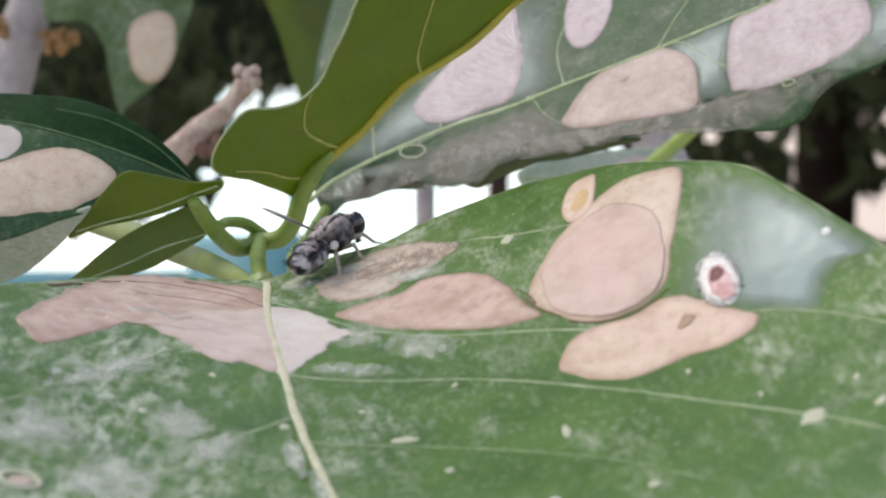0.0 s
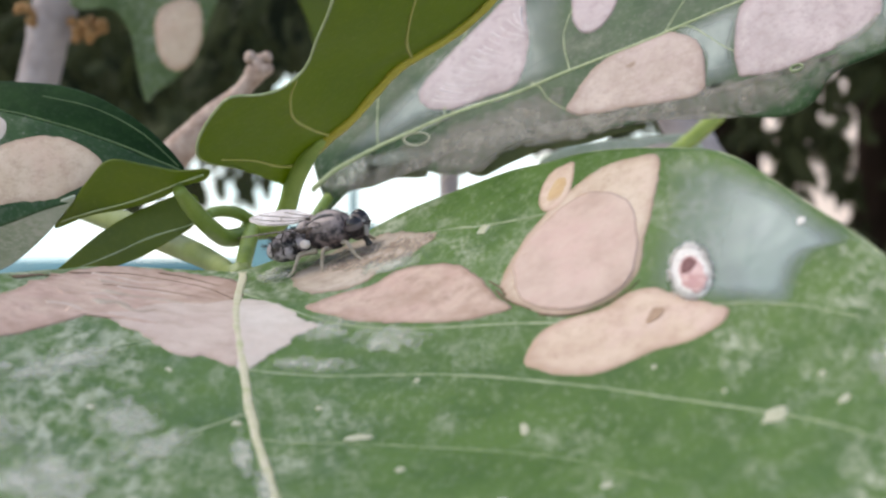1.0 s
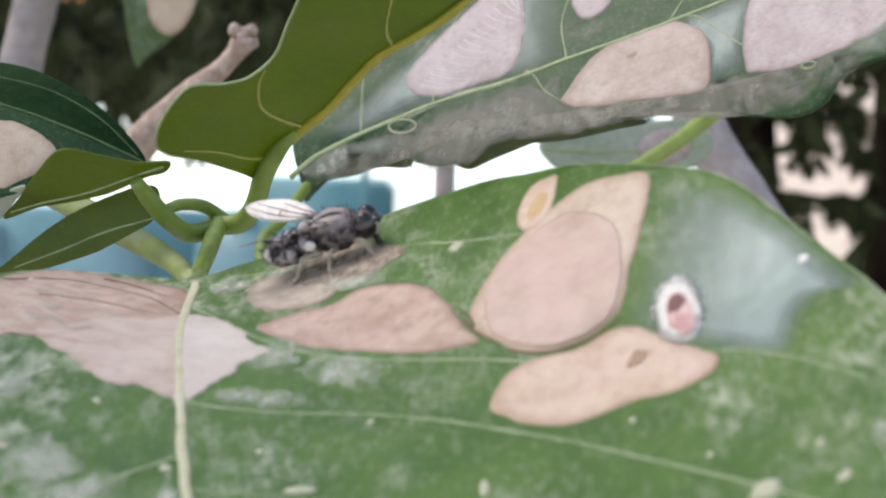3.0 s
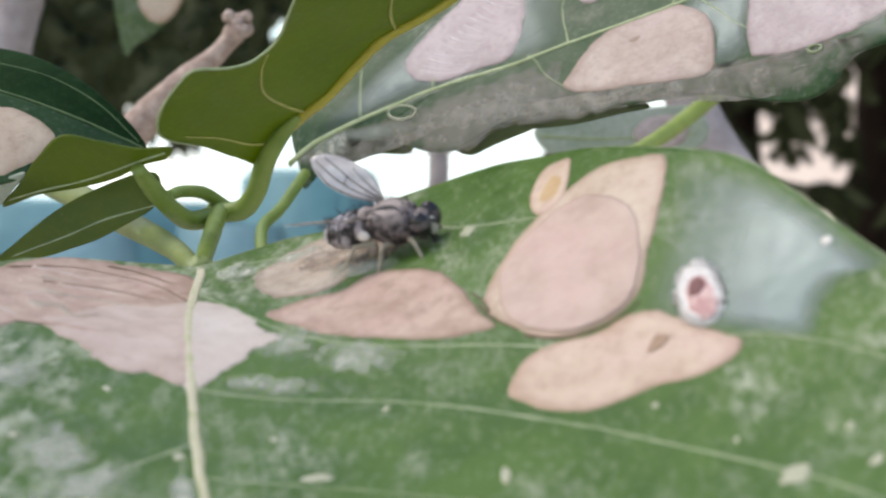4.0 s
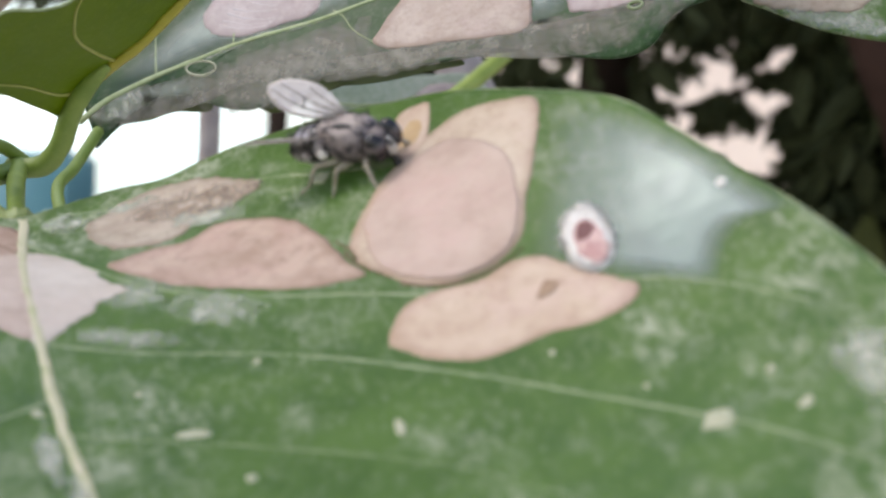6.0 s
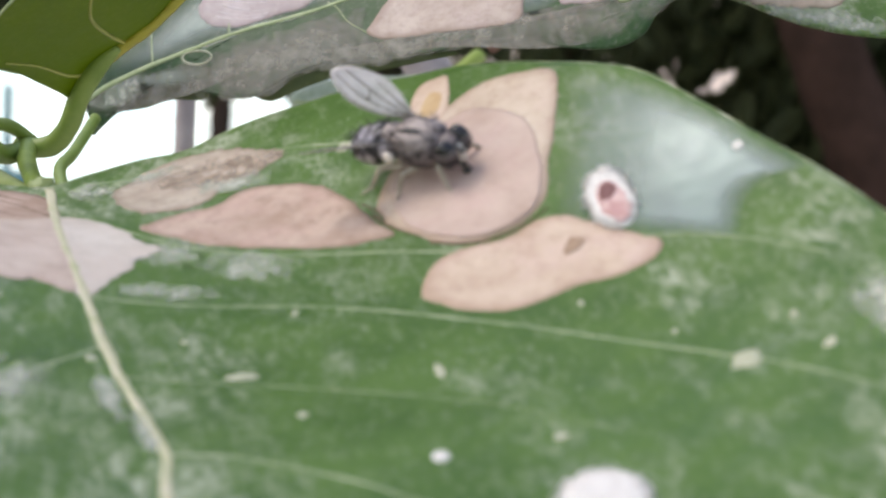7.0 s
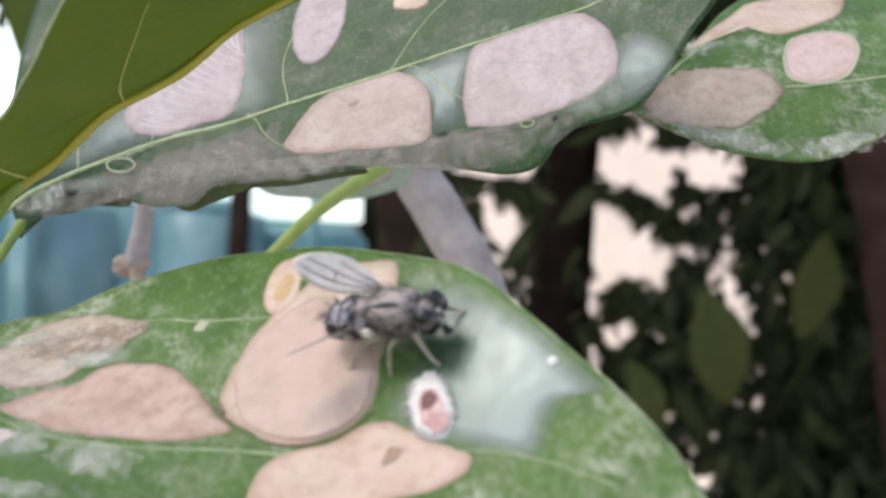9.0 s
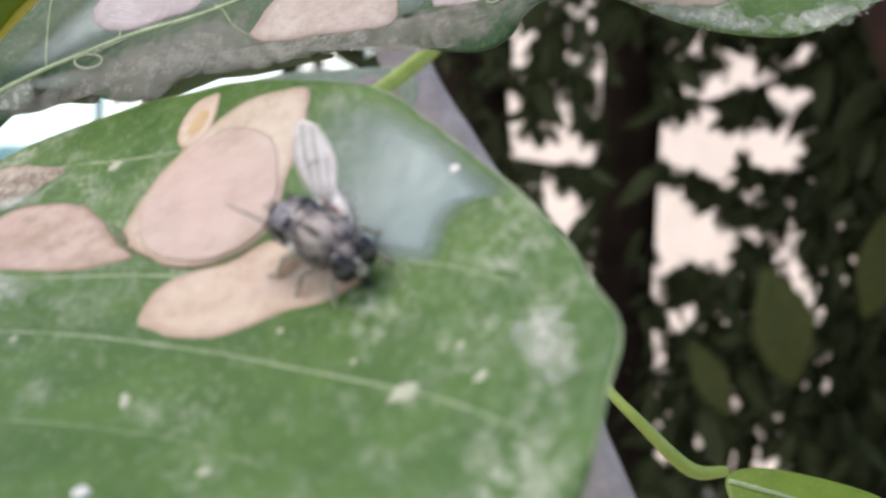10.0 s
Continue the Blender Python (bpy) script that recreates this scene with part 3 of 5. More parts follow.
# ---- scale insects: fluffy white wax round a reddish body that shows at its open end ----
def scale_body(s, t, u, v, a, b, ex, ey, seed):
    c = np.array((u, v)) - ey * b * 0.2 + ex * a * 0.04
    core = [tuple(c + ex * a * 0.56 * math.cos(g) + ey * b * 0.74 * math.sin(g)) for g in (2 * math.pi * k / 14 for k in range(14))]
    part("body", patch(s, core, c, 8, 44, lambda r: 0.3 + 0.12 * math.sqrt(max(0.0, 1 - r * r)), lambda r: 0.05, 0.3, seed + 2), WAX_RED, t, "pinkish red body")
    d = c + ey * b * 0.3
    spot = [tuple(d + ex * a * 0.3 * math.cos(g) + ey * b * 0.24 * math.sin(g)) for g in (2 * math.pi * k / 12 for k in range(12))]
    part("dark_spot", patch(s, spot, d, 5, 30, lambda r: 0.43 + 0.04 * (1 - r * r), lambda r: 0.2, 0.2, seed + 3), WAX_DARK, t, "dark reddish brown spot")


def scale_insect(u, v, a, b, turn, seed, open_end=True):
    base = MAIN.at(u, v) + Vector(MAIN_BASE)
    s = Sheet(base, (0, 0.13, 1.277), (1, 0, 0), (0, 1, 0), main_height)
    t = thing("scale_insect", base, "white waxy scale insect with a reddish centre stuck on the leaf" if open_end else "white waxy scale insect, wholly covered, stuck on the leaf", "insect", "scale insects")
    rnd = random.Random(seed)
    ex, ey = np.array((math.cos(turn), math.sin(turn))), np.array((-math.sin(turn), math.cos(turn)))
    out = [tuple(np.array((u, v)) + ex * a * math.cos(g) * rnd.uniform(0.95, 1.05) + ey * b * math.sin(g) * rnd.uniform(0.95, 1.05)) for g in (2 * math.pi * k / 18 for k in range(18))]
    part("wax_cover", patch(s, out, (u, v), 12, 72, lambda r: 0.5 * math.sqrt(max(0.0, 1 - r**2.2)) * (1 - (0.62 if open_end else 0.15) * math.exp(-((r / 0.5) ** 2))), lambda r: -0.05, 0.14, seed), WAX, t)
    if open_end:
        scale_body(s, t, u, v, a, b, ex, ey, seed)
    tufts = bmesh.new()
    for k in range(150):
        g = rnd.uniform(0, 2 * math.pi)
        if abs(math.cos(g - 1.5 * math.pi) - 1) < 0.04:
            continue
        r = rnd.uniform(0.72, 0.98)
        p = np.array((u, v)) + ex * a * r * math.cos(g) + ey * b * r * math.sin(g)
        q = p + (ex * math.cos(g) + ey * math.sin(g)) * rnd.uniform(0.12, 0.34) + rnd.uniform(-0.1, 0.1) * ex
        h = 0.42 * math.sqrt(max(0.0, 1 - r**2.2))
        tube([s.at(*p, h), s.at(*((p + q) / 2), h + rnd.uniform(0.04, 0.14)), s.at(*q, max(0.02, h * 0.3 + rnd.uniform(-0.05, 0.1)))], [0.00006, 0.00005, 0.00002], 5, 5, 0, 0, tufts)
    tagged(part("wax_fluff", tufts, WAX, t, "fluffy white wax threads"), kind="stuff")


scale_insect(16.05, -3.55, 1.22, 2.65, 0.17, 3)
scale_insect(9.2, -31.6, 2.2, 3.4, -0.2, 5, False)


# ---- upper dusty leaf with blotches ----
def bend(k1, k2, k3=0.0):
    return lambda a, b: k1 * a * a + k2 * b * b + k3 * a * b


def wavy(a, b):
    return 0.0016 * a * a - 0.004 * b * b + 0.5 * math.sin(a * 0.33 + 1.0) * min(1.0, max(0.0, -b / 8)) - 0.05 * max(0.0, -b - 3.5) ** 2


U_out = [(-37.6, -10.9), (-39.8, -4), (-41.4, 3.8), (-43.5, 15.4), (-43.9, 27.3), (-36.9, 36.2), (-0.1, 24.9), (17, 19.5), (29.6, 15.1), (36, 11.6), (37.8, 8.2), (35.9, 4.3), (34.1, 0.5), (31.7, -3.1), (29.6, -4.2), (24.1, -5.5), (21.6, -8.2), (18.3, -8.8), (13.4, -7.6), (9.6, -6.6), (5.9, -6.5), (0.5, -6.7), (-6.0, -6.2), (-10.9, -6.0), (-14.9, -7.2), (-18.3, -8.7), (-21.0, -8.9), (-23.9, -8.2), (-27.0, -7.0), (-29.5, -6.7), (-32.4, -7.7), (-35.1, -9.0), (-38.1, -10.4)]
U_CURLS = (
    [(-36.0, -9.4), (-32.4, -7.3), (-29.0, -6.2), (-25.4, -7.0), (-25.4, -8.3), (-29.0, -8.2), (-32.2, -9.1)],
    [(-20.0, -8.4), (-17.5, -8.1), (-14.9, -6.6), (-10.9, -5.4), (-6.1, -5.6), (0.5, -6.1), (2.2, -7.2), (-6.1, -7.0), (-11.6, -7.3), (-14.9, -8.7), (-17.8, -9.5)],
)
U_B1 = [(-26.0, 0.0), (-27.4, 2.6), (-24.5, 7.9), (-21.2, 12.8), (-18.0, 17.0), (-15.5, 11.5), (-14.1, 6.7), (-14.4, 1.5), (-18.2, 0.1), (-22.4, -0.9)]
U_B2 = [(-7.3, -3.5), (-6.8, -1.6), (-4.7, 2), (-1.2, 3.9), (3.1, 4.9), (6.5, 3.5), (8.3, 1.1), (9.1, -2.1), (8.9, -4.5), (5.6, -4.9), (0.6, -4.8), (-3.9, -4.6)]
U_B3 = [(12.9, -2.9), (11.8, 2.1), (11.9, 6.3), (14.5, 7.7), (19.1, 8.9), (23.3, 9), (26.2, 6.8), (28.2, 3.4), (28.5, 0.3), (26.5, -1.8), (22.1, -3.3), (17.5, -4.1), (14.5, -3.6)]
U_B4 = [(-9.9, 11.6), (-10.4, 15.5), (-9.7, 18.6), (-6.3, 18.8), (-4.4, 15.4), (-4.1, 11.5), (-4.8, 8.6), (-6.5, 7.2), (-8.5, 8.4)]
U_B5 = [(1.2, 14.5), (1.5, 16.4), (4.2, 15.9), (5.3, 14.3), (4.4, 13.3), (2.4, 13.6)]
UP_BASE = (-0.0137, 0.2232, 1.2755)
UP = Sheet(UP_BASE, (0.0201, 0.2115, 1.2892), (0.8319, -0.518, 0.199), (0.2069, 0.6223, 0.7549), wavy)
up_leaf = thing("leaf", UP_BASE, "dusty blue-green leaf with pinkish tan blotches and a wavy margin", "leaf", "leaves of the shrub")
part("blade", patch(UP, U_out, (-4, 9), 44, 200, lambda s: 0.0, lambda s: -0.3, 0.03, 11), LEAF_DUSTY, up_leaf)
part("midrib", ridge(UP, [(-39.4, -9.0), (-31.0, -4.8), (-23.3, -1.9), (-14.9, 0.0), (-7.4, 2.2), (2.5, 4.7), (9.7, 6.6), (18.6, 8.6), (25.0, 10.0), (32.7, 13.9)], 0.58, 0.26, 70, 0.25), VEIN, up_leaf, "pale green midrib")
for line in ([(-12.5, 1.2), (-11.3, 0.3), (-9.8, -1.6), (-7.5, -3.2)], [(4, 5.2), (6.1, 5.0), (8.4, 3.2), (10.6, 1.2), (12.1, 0.1)], [(-31, -4.8), (-33, 4), (-34, 14), (-32, 24)], [(-23, -1.8), (-24, 6), (-22, 16), (-18, 26)], [(-8, 2.0), (-10, 9), (-8, 20)], [(3, 4.8), (6, 12), (12, 20)]):
    part("side_vein", ridge(UP, line, 0.2, 0.1, 36, 0.2, 0.06), VEIN, up_leaf, "thin pale vein")
# cells that carry the painted bluish sky sheen
U_CELLS = (
    [(-36.0, -5.6), (-29.8, 2.5), (-22.4, 11.9), (-17.1, 17.5), (-11.6, 16.2), (-10.0, 7.6), (-8.6, 2.4), (-18.0, -0.4), (-28.4, -3.9), (-35.2, -6.8)],
    [(4.3, 5.0), (6.4, 6.0), (12.0, 7.0), (12.2, 0.8), (12.8, -3.0), (9.5, -4.0), (8.6, 0.0)],
    [(28.0, 4.2), (31.0, 5.0), (34.5, 1.5), (32.6, -2.6), (29.0, -3.6), (27.6, -1.0)],
)
for k, cell in enumerate(U_CELLS):
    part("sheen_panel", patch(UP, cell, mid_of(cell), 14, 80, lambda s: 0.03, lambda s: -0.05, 0.1, 13 + k), LEAF_SHEEN, up_leaf, "panel between veins with painted-in bluish sky sheen")
U_BAND = [(-38.2, -10.2), (-38.4, -8.9), (-35.2, -7.0), (-28.3, -4.9), (-17.7, -2.1), (-8.5, 0.0), (-7.6, -3.4), (0.4, -5.0), (9.2, -4.4), (12.7, -3.4), (20.1, -4.6), (26.2, -3.6), (22.6, -7.0), (17.4, -8.0), (10.2, -6.2), (1.8, -7.0), (-6.8, -7.0), (-13.6, -7.2), (-17.8, -9.2), (-23.9, -8.8), (-29.0, -7.2), (-32.4, -8.2), (-35.2, -9.6)]
part("dust_film", patch(UP, U_BAND, (-14, -5.0), 14, 140, lambda s: 0.035, lambda s: 0.02, 0.1, 19), BAND_DUST, up_leaf, "brownish grey dust along the margin")
for k, curl in enumerate(U_CURLS):
    part("curled_margin", patch(UP, curl, mid_of(curl), 8, 80, lambda s: -0.35, lambda s: -0.6, 0.04, 27 + k), CURL, up_leaf, "dim olive underside of the lifted margin")
part("blotch", blotch(UP, U_B1, 0.07, 16, 100, 21), PINKGREY, up_leaf, "wrinkled greyish pink dried blotch")
rnd = random.Random(23)
for k in range(16):
    p0 = np.array((-25.4 + 0.55 * k + rnd.uniform(-0.3, 0.3), 0.6 + 0.85 * k + rnd.uniform(-0.3, 0.3)))
    q0 = np.array((-19.5 + 0.36 * k, -0.2 + 0.75 * k + rnd.uniform(-0.5, 0.5)))
    if q0[1] > 10.5:
        q0 = np.array((-15.6, 10.2 + rnd.uniform(-0.4, 0.4)))
    w = rnd.uniform(0.14, 0.3)
    part("wrinkle", ridge(UP, [p0, p0 * 0.65 + q0 * 0.35 + (0, -0.35), p0 * 0.3 + q0 * 0.7 + (0, -0.3), q0], w, 0.08, 24, 0.7, -0.05), WRINKLE, up_leaf)
part("blotch", blotch(UP, U_B2, 0.09, 16, 100, 22), DULL_TAN, up_leaf, "tan dried blotch with a dark dot")
part("dark_dot", blotch(UP, ring_line(-0.2, 1.2, 0.75, 0.5, 0.3, 10)[:-1], 0.1, 4, 24, 3, None, 0.3), DIM_SPOT, up_leaf, "brown dot on the blotch")
part("blotch", blotch(UP, U_B3, 0.09, 16, 100, 23), PINKGREY, up_leaf, "large greyish pink speckled blotch")
part("blotch", blotch(UP, U_B4, 0.08, 12, 70, 24), PINKGREY, up_leaf, "brown wrinkled blotch")
part("blotch", blotch(UP, U_B5, 0.12, 8, 50, 25), TAN, up_leaf, "small tan blotch")
part("ring_scar", ridge(UP, ring_line(-26.2, -4.15, 1.7, 0.8, -0.1), 0.24, 0.24, 40, 0.4), SPECK, up_leaf, "pale ring-shaped scar")
part("wart", ridge(UP, ring_line(19.9, -4.3, 0.7, 0.4, -0.1), 0.28, 0.3, 30, 0.7), VEIN_SOFT, up_leaf, "pale wart")
for i, (u, v, a, b, tilt, m) in enumerate([(-34.5, -7.6, 4.5, 1.9, 0.42, FILM), (-18, -0.6, 6, 0.7, 0.15, FILM), (-25, -2.6, 5, 0.6, 0.25, FILM), (-29, -6.2, 5, 1.2, 0.1, HAZE), (27, -2, 5, 2.5, 0.4, HAZE)]):
    part("dust_film", film(UP, u, v, a, b, tilt, 0.05 + 0.004 * i, 130 + i), m, up_leaf, "whitish dusty film")
part("petiole", tube(local([(-13.0, 222.5, 1274.6), (-15.0, 215.0, 1271.9), (-16.2, 208.0, 1271.0), (-15.5, 200.0, 1269.3)], UP_BASE), [0.0006, 0.0006, 0.0006, 0.0006]), PETIOLE, up_leaf, "green petiole")

# ---- the leaf beside it ----
PINKISH = blotch_material("dry_pink_tissue", (0.5, 0.35, 0.3), (0.62, 0.47, 0.42), (0.36, 0.22, 0.17), (0.58, 0.4, 0.37))
V_out = [(-8.5, -4.7), (-6, -5.8), (-0.6, -8.1), (5.1, -9.3), (10.1, -9.4), (13.3, -8.1), (16.9, -5.2), (20.7, -0.6), (23.7, 9.3), (20.3, 24.2), (10.7, 30.7), (3.6, 25.3), (-1.2, 17.1), (-3.8, 8.5), (-6, 2.3), (-8.2, -2.8)]
V_B1 = [(-7.3, -5), (-7.2, -1.7), (-5.4, 2.3), (-2, 3.8), (2, 4.5), (5, 3.3), (6, 0.6), (4.5, -3.3), (1.4, -5.6), (-2.5, -6.2), (-5.5, -5.7)]
V_B2 = [(5.8, 6.8), (6.2, 10.3), (9, 12.2), (12, 11.8), (13.3, 8.3), (12.5, 3.9), (9.8, 2.3), (6.8, 3.1)]
V_B3 = [(-4.5, 6.9), (-2.9, 10.6), (-0.9, 14.5), (1.7, 19.1), (10.1, 21.8), (11, 17.1), (8.3, 13.7), (4.6, 11.4), (1.1, 12.7), (-1, 12.9), (-3.1, 8.1)]
V_BASE = (0.0486, 0.2094, 1.291)
SIDE = Sheet(V_BASE, (0.0578, 0.2099, 1.2936), (0.9333, -0.359, 0.0), (0.2981, 0.7749, 0.5573), bend(0.004, -0.006))
side_leaf = thing("leaf", V_BASE, "bright green leaf with a scraped brown patch and tan spots", "leaf", "leaves of the shrub")
part("blade", patch(SIDE, V_out, (8, 5), 30, 150, lambda s: 0.0, lambda s: -0.3, 0.04, 31), LEAF_TOP, side_leaf)
part("midrib", ridge(SIDE, [(6.4, 1.3), (16.4, 3.5), (22.7, 6.2)], 0.5, 0.3, 40, 0.3), VEIN, side_leaf)
part("blotch", blotch(SIDE, V_B1, 0.06, 14, 90, 32, None, 0.5), SCRAPED_BROWN, side_leaf, "scraped brown patch")
part("spot_rim", ridge(SIDE, V_B2 + V_B2[:1], 0.4, 0.4, 60, 0.2), SPECK, side_leaf, "pale rim of the spot")
part("blotch", blotch(SIDE, V_B2, 0.08, 12, 70, 33), PINKISH, side_leaf, "round tan spot with a pale rim")
part("blotch", blotch(SIDE, V_B3, 0.08, 12, 70, 34), TAN, side_leaf)
for i, (u, v, a, b, tilt, m) in enumerate([(2, -7.3, 9, 2.2, -0.2, FILM), (12, -7.2, 6, 2.4, 0.15, FILM), (-3, 8, 4, 2.2, 0.9, FILM), (17, -4, 5, 2.2, 0.6, HAZE), (1, 13, 2.5, 2, 0.8, FILM)]):
    part("dust_film", film(SIDE, u, v, a, b, tilt, 0.05 + 0.004 * i, 160 + i), m, side_leaf, "whitish dusty film")
part("side_vein", ridge(SIDE, [(-6.3, 0.7), (-2, 9.5), (3, 16), (11, 25)], 0.35, 0.2, 30, 0.3), VEIN, side_leaf)

# ---- backlit leaf seen from below ----
Y_out = [(-8.1, -2.2), (-7.2, 1.5), (-5.7, 8.3), (-5.4, 12), (-4.4, 14.2), (-1.4, 16.1), (1.9, 17.4), (3.8, 17.2), (4.7, 14.0), (6.0, 12.0), (8.8, 11.5), (13.2, 14.2), (17.2, 16.4), (19.9, 17.4), (24.8, 19.1), (32.4, 19.8), (38.3, 14.3), (37.9, -1), (31.5, -8.4), (26.5, -7), (22.8, -4.6), (18.2, -3.6), (10.7, -1), (3.6, 0.3), (-0.3, -0.4), (-5.3, -1.5)]
Y_BASE = (-0.0148, 0.190, 1.2800)
YEL = Sheet(Y_BASE, (-0.0107, 0.1875, 1.2846), (0.654, -0.3928, 0.6465), (-0.5759, -0.8127, 0.0889), lambda a, b: -0.003 * b * b + 0.3 * math.sin(a * 0.5))
yel_leaf = thing("leaf", Y_BASE, "olive green leaf seen from below with a thick yellow midrib", "leaf", "leaves of the shrub")
part("blade", patch(YEL, Y_out, (4, 5.5), 30, 170, lambda s: 0.0, lambda s: -0.25, 0.03, 41), LEAF_UNDER, yel_leaf)
part("midrib", ridge(YEL, [(-5.4, -1.3), (-4.4, -1), (0.1, -0.1), (5, -0), (11.4, -0.7), (18.5, -3.2), (23.2, -4.2), (31.9, -5.7)], 1.25, 0.9, 60, 0.5), VEIN_YELLOW, yel_leaf, "thick yellow midrib")
for line in ([(11.4, -0.7), (13.7, 2.8), (16.7, 5.6), (20.4, 7.8), (23.9, 10.3)], [(-0.1, -0.1), (1, 4.3), (2.5, 8.1), (4.8, 10.5), (6.8, 11.3)], [(-4.4, -1), (-5.2, 1.8), (-4.6, 6.8), (-4.8, 10.8)]):
    part("side_vein", ridge(YEL, line, 0.36, 0.2, 40, 0.5, 0.05), VEIN_OLIVE, yel_leaf, "thin yellow vein")
y_edge = [YEL.at(*q, -0.1) for q in curve(Y_out[2:16], 90)]
part("leaf_edge", tube(y_edge, [0.00014] * 90, 90, 6), VEIN, yel_leaf, "pale leaf margin")

# ---- folded dark leaf with a blotch ----
K_out = [(6.9, -0.6), (4.6, 3.1), (1.1, 6.8), (-3, 9.5), (-7.8, 10.6), (-13.1, 11), (-21.5, 9.8), (-24.2, 4), (-21.9, -1.6), (-17, -4.9), (-12, -5.5), (-6.2, -3.9), (-3, -2.9), (-0.3, -0.1), (3.1, -0.4)]
K_B1 = [(-14.7, 1.3), (-11.5, 2.5), (-7.2, 3.7), (-4, 3.4), (-1.5, 1.9), (-0.5, 0.3), (-1.8, -1.6), (-5.1, -3.1), (-8.8, -3.4), (-13.9, -3.1)]
K_B2 = [(-12.3, 6.4), (-10.2, 6.6), (-9.2, 5), (-10.1, 3.1), (-12.5, 2.5)]
K_BASE = (-0.0243, 0.1858, 1.2815)
FOLD = Sheet(K_BASE, (-0.031, 0.184, 1.282), (0.9662, 0.2577, 0.0), (-0.1608, 0.603, 0.7813), lambda a, b: -0.0035 * a * a - 0.02 * (b - 3) ** 2)
dark_leaf = thing("leaf", K_BASE, "folded dark green leaf with a tan blotch on its lower half", "leaf", "leaves of the shrub")
K_MID = [(6.6, -0.6), (3.3, 1.1), (-0.8, 3.2), (-7.0, 5.9), (-11.2, 7.3), (-17.4, 8.1), (-23, 7)]
# the fold's shade is put into this half's colour
part("upper_blade", patch(FOLD, [(6.9, -0.6), (4.6, 3.1), (1.1, 6.8), (-3.0, 9.5), (-7.8, 10.6), (-13.1, 11.0), (-23, 9), (-23, 7), (-17.4, 8.1), (-11.2, 7.2), (-7.0, 5.8), (-0.8, 3.1), (3.3, 1.0)], (-4.5, 7.2), 14, 120, lambda s: 0.1, lambda s: -0.2, 0.03, 51), LEAF_SHADED, dark_leaf, "upper half with its shade put into the dark green")
part("lower_blade", patch(FOLD, [(6.8, -0.7), (3.3, 1.0), (-0.8, 3.1), (-7.0, 5.8), (-11.2, 7.2), (-17.4, 8.0), (-24, 6), (-21.9, -1.6), (-17.0, -4.9), (-12.0, -5.5), (-6.2, -3.9), (-3.0, -2.9), (-0.3, -0.3), (3.1, -0.6)], (-8, 1.2), 16, 120, lambda s: 0.05, lambda s: -0.25, 0.03, 52), LEAF_DUSTY, dark_leaf, "dusty green lower half")
part("midrib", ridge(FOLD, K_MID, 0.3, 0.2, 50, 0.4), VEIN_DARKG, dark_leaf)
part("side_vein", ridge(FOLD, [(6.3, -0.1), (3.0, 3.7), (-1.1, 6.7), (-5.8, 8.5)], 0.2, 0.15, 40, 0.6), VEIN_DARKG, dark_leaf)
part("blotch", blotch(FOLD, K_B1, 0.08, 14, 90, 53), CREAMY, dark_leaf, "tan dried blotch")
part("blotch", blotch(FOLD, K_B2, 0.08, 8, 50, 54), GREYISH, dark_leaf, "pale grey dried spot")

# ---- two olive leaves beneath ----
M_out = [(5.1, 0.7), (2.3, 1), (-0.5, 2.2), (-3.6, 3.2), (-6, 0.3), (-8.2, -3.6), (-10, -6.7), (-6.7, -4.9), (-3.4, -4.1), (-0.1, -3), (2.7, -1.2), (4.6, -0.6)]
M_low = [(-7.4, -1.8), (-10.2, -3.1), (-13.5, -4), (-18.3, -4.2), (-21.3, -9.8), (-20.1, -15.8), (-16.6, -14.4), (-14, -11.8), (-10.8, -7.5), (-8.7, -4.1)]
M_BASE = (-0.0218, 0.1785, 1.2818)
MS = Sheet(M_BASE, (-0.0265, 0.18, 1.281), (0.9949, 0.069, 0.073), (0, -0.727, 0.6866), bend(-0.003, -0.004))
low_leaf = thing("leaf", M_BASE, "drooping olive leaf, underside lit through, with a dusty upper half", "leaf", "leaves of the shrub")
part("blade", patch(MS, M_out, (-2.5, -0.6), 14, 110, lambda s: 0.0, lambda s: -0.25, 0.02, 61), LEAF_UNDER, low_leaf)
part("dusty_half", patch(MS, M_low, (-14, -7.5), 12, 90, lambda s: -0.05, lambda s: -0.3, 0.02, 62), LEAF_PALE, low_leaf, "dusty grey-green half")
part("midrib", ridge(MS, [(4.6, 0.3), (2.2, -0.7), (-2.2, -2.8), (-6.1, -4.1), (-9.2, -5.5)], 0.28, 0.18, 30, 0.5), VEIN, low_leaf)
N_out = [(-11.2, -5.8), (-9.4, -4.0), (-6.5, -1.6), (-4.2, -0.1), (-1.8, 1.1), (1.0, 2.2), (2.6, 2.2), (3.0, 0.9), (2.4, -0.8), (0.6, -2.0), (-2.2, -3.6), (-4.6, -4.5), (-7.2, -5.3)]
N_BASE = (-0.0225, 0.1857, 1.2792)
NS = Sheet(N_BASE, (-0.026, 0.185, 1.277), (1, 0, 0), (0, 0.3011, 0.9536), bend(-0.004, -0.02))
low_leaf_2 = thing("leaf", N_BASE, "small olive leaf seen from below, curling down", "leaf", "leaves of the shrub")
part("blade", patch(NS, N_out, (-2.5, -1.6), 14, 100, lambda s: 0.0, lambda s: -0.25, 0.02, 63), LEAF_UNDER, low_leaf_2)
part("midrib", ridge(NS, [(4.0, 0.1), (2.3, -0.7), (-1.6, -1.9), (-5.0, -3.4), (-9.6, -5.2)], 0.26, 0.16, 30, 0.5), VEIN, low_leaf_2)

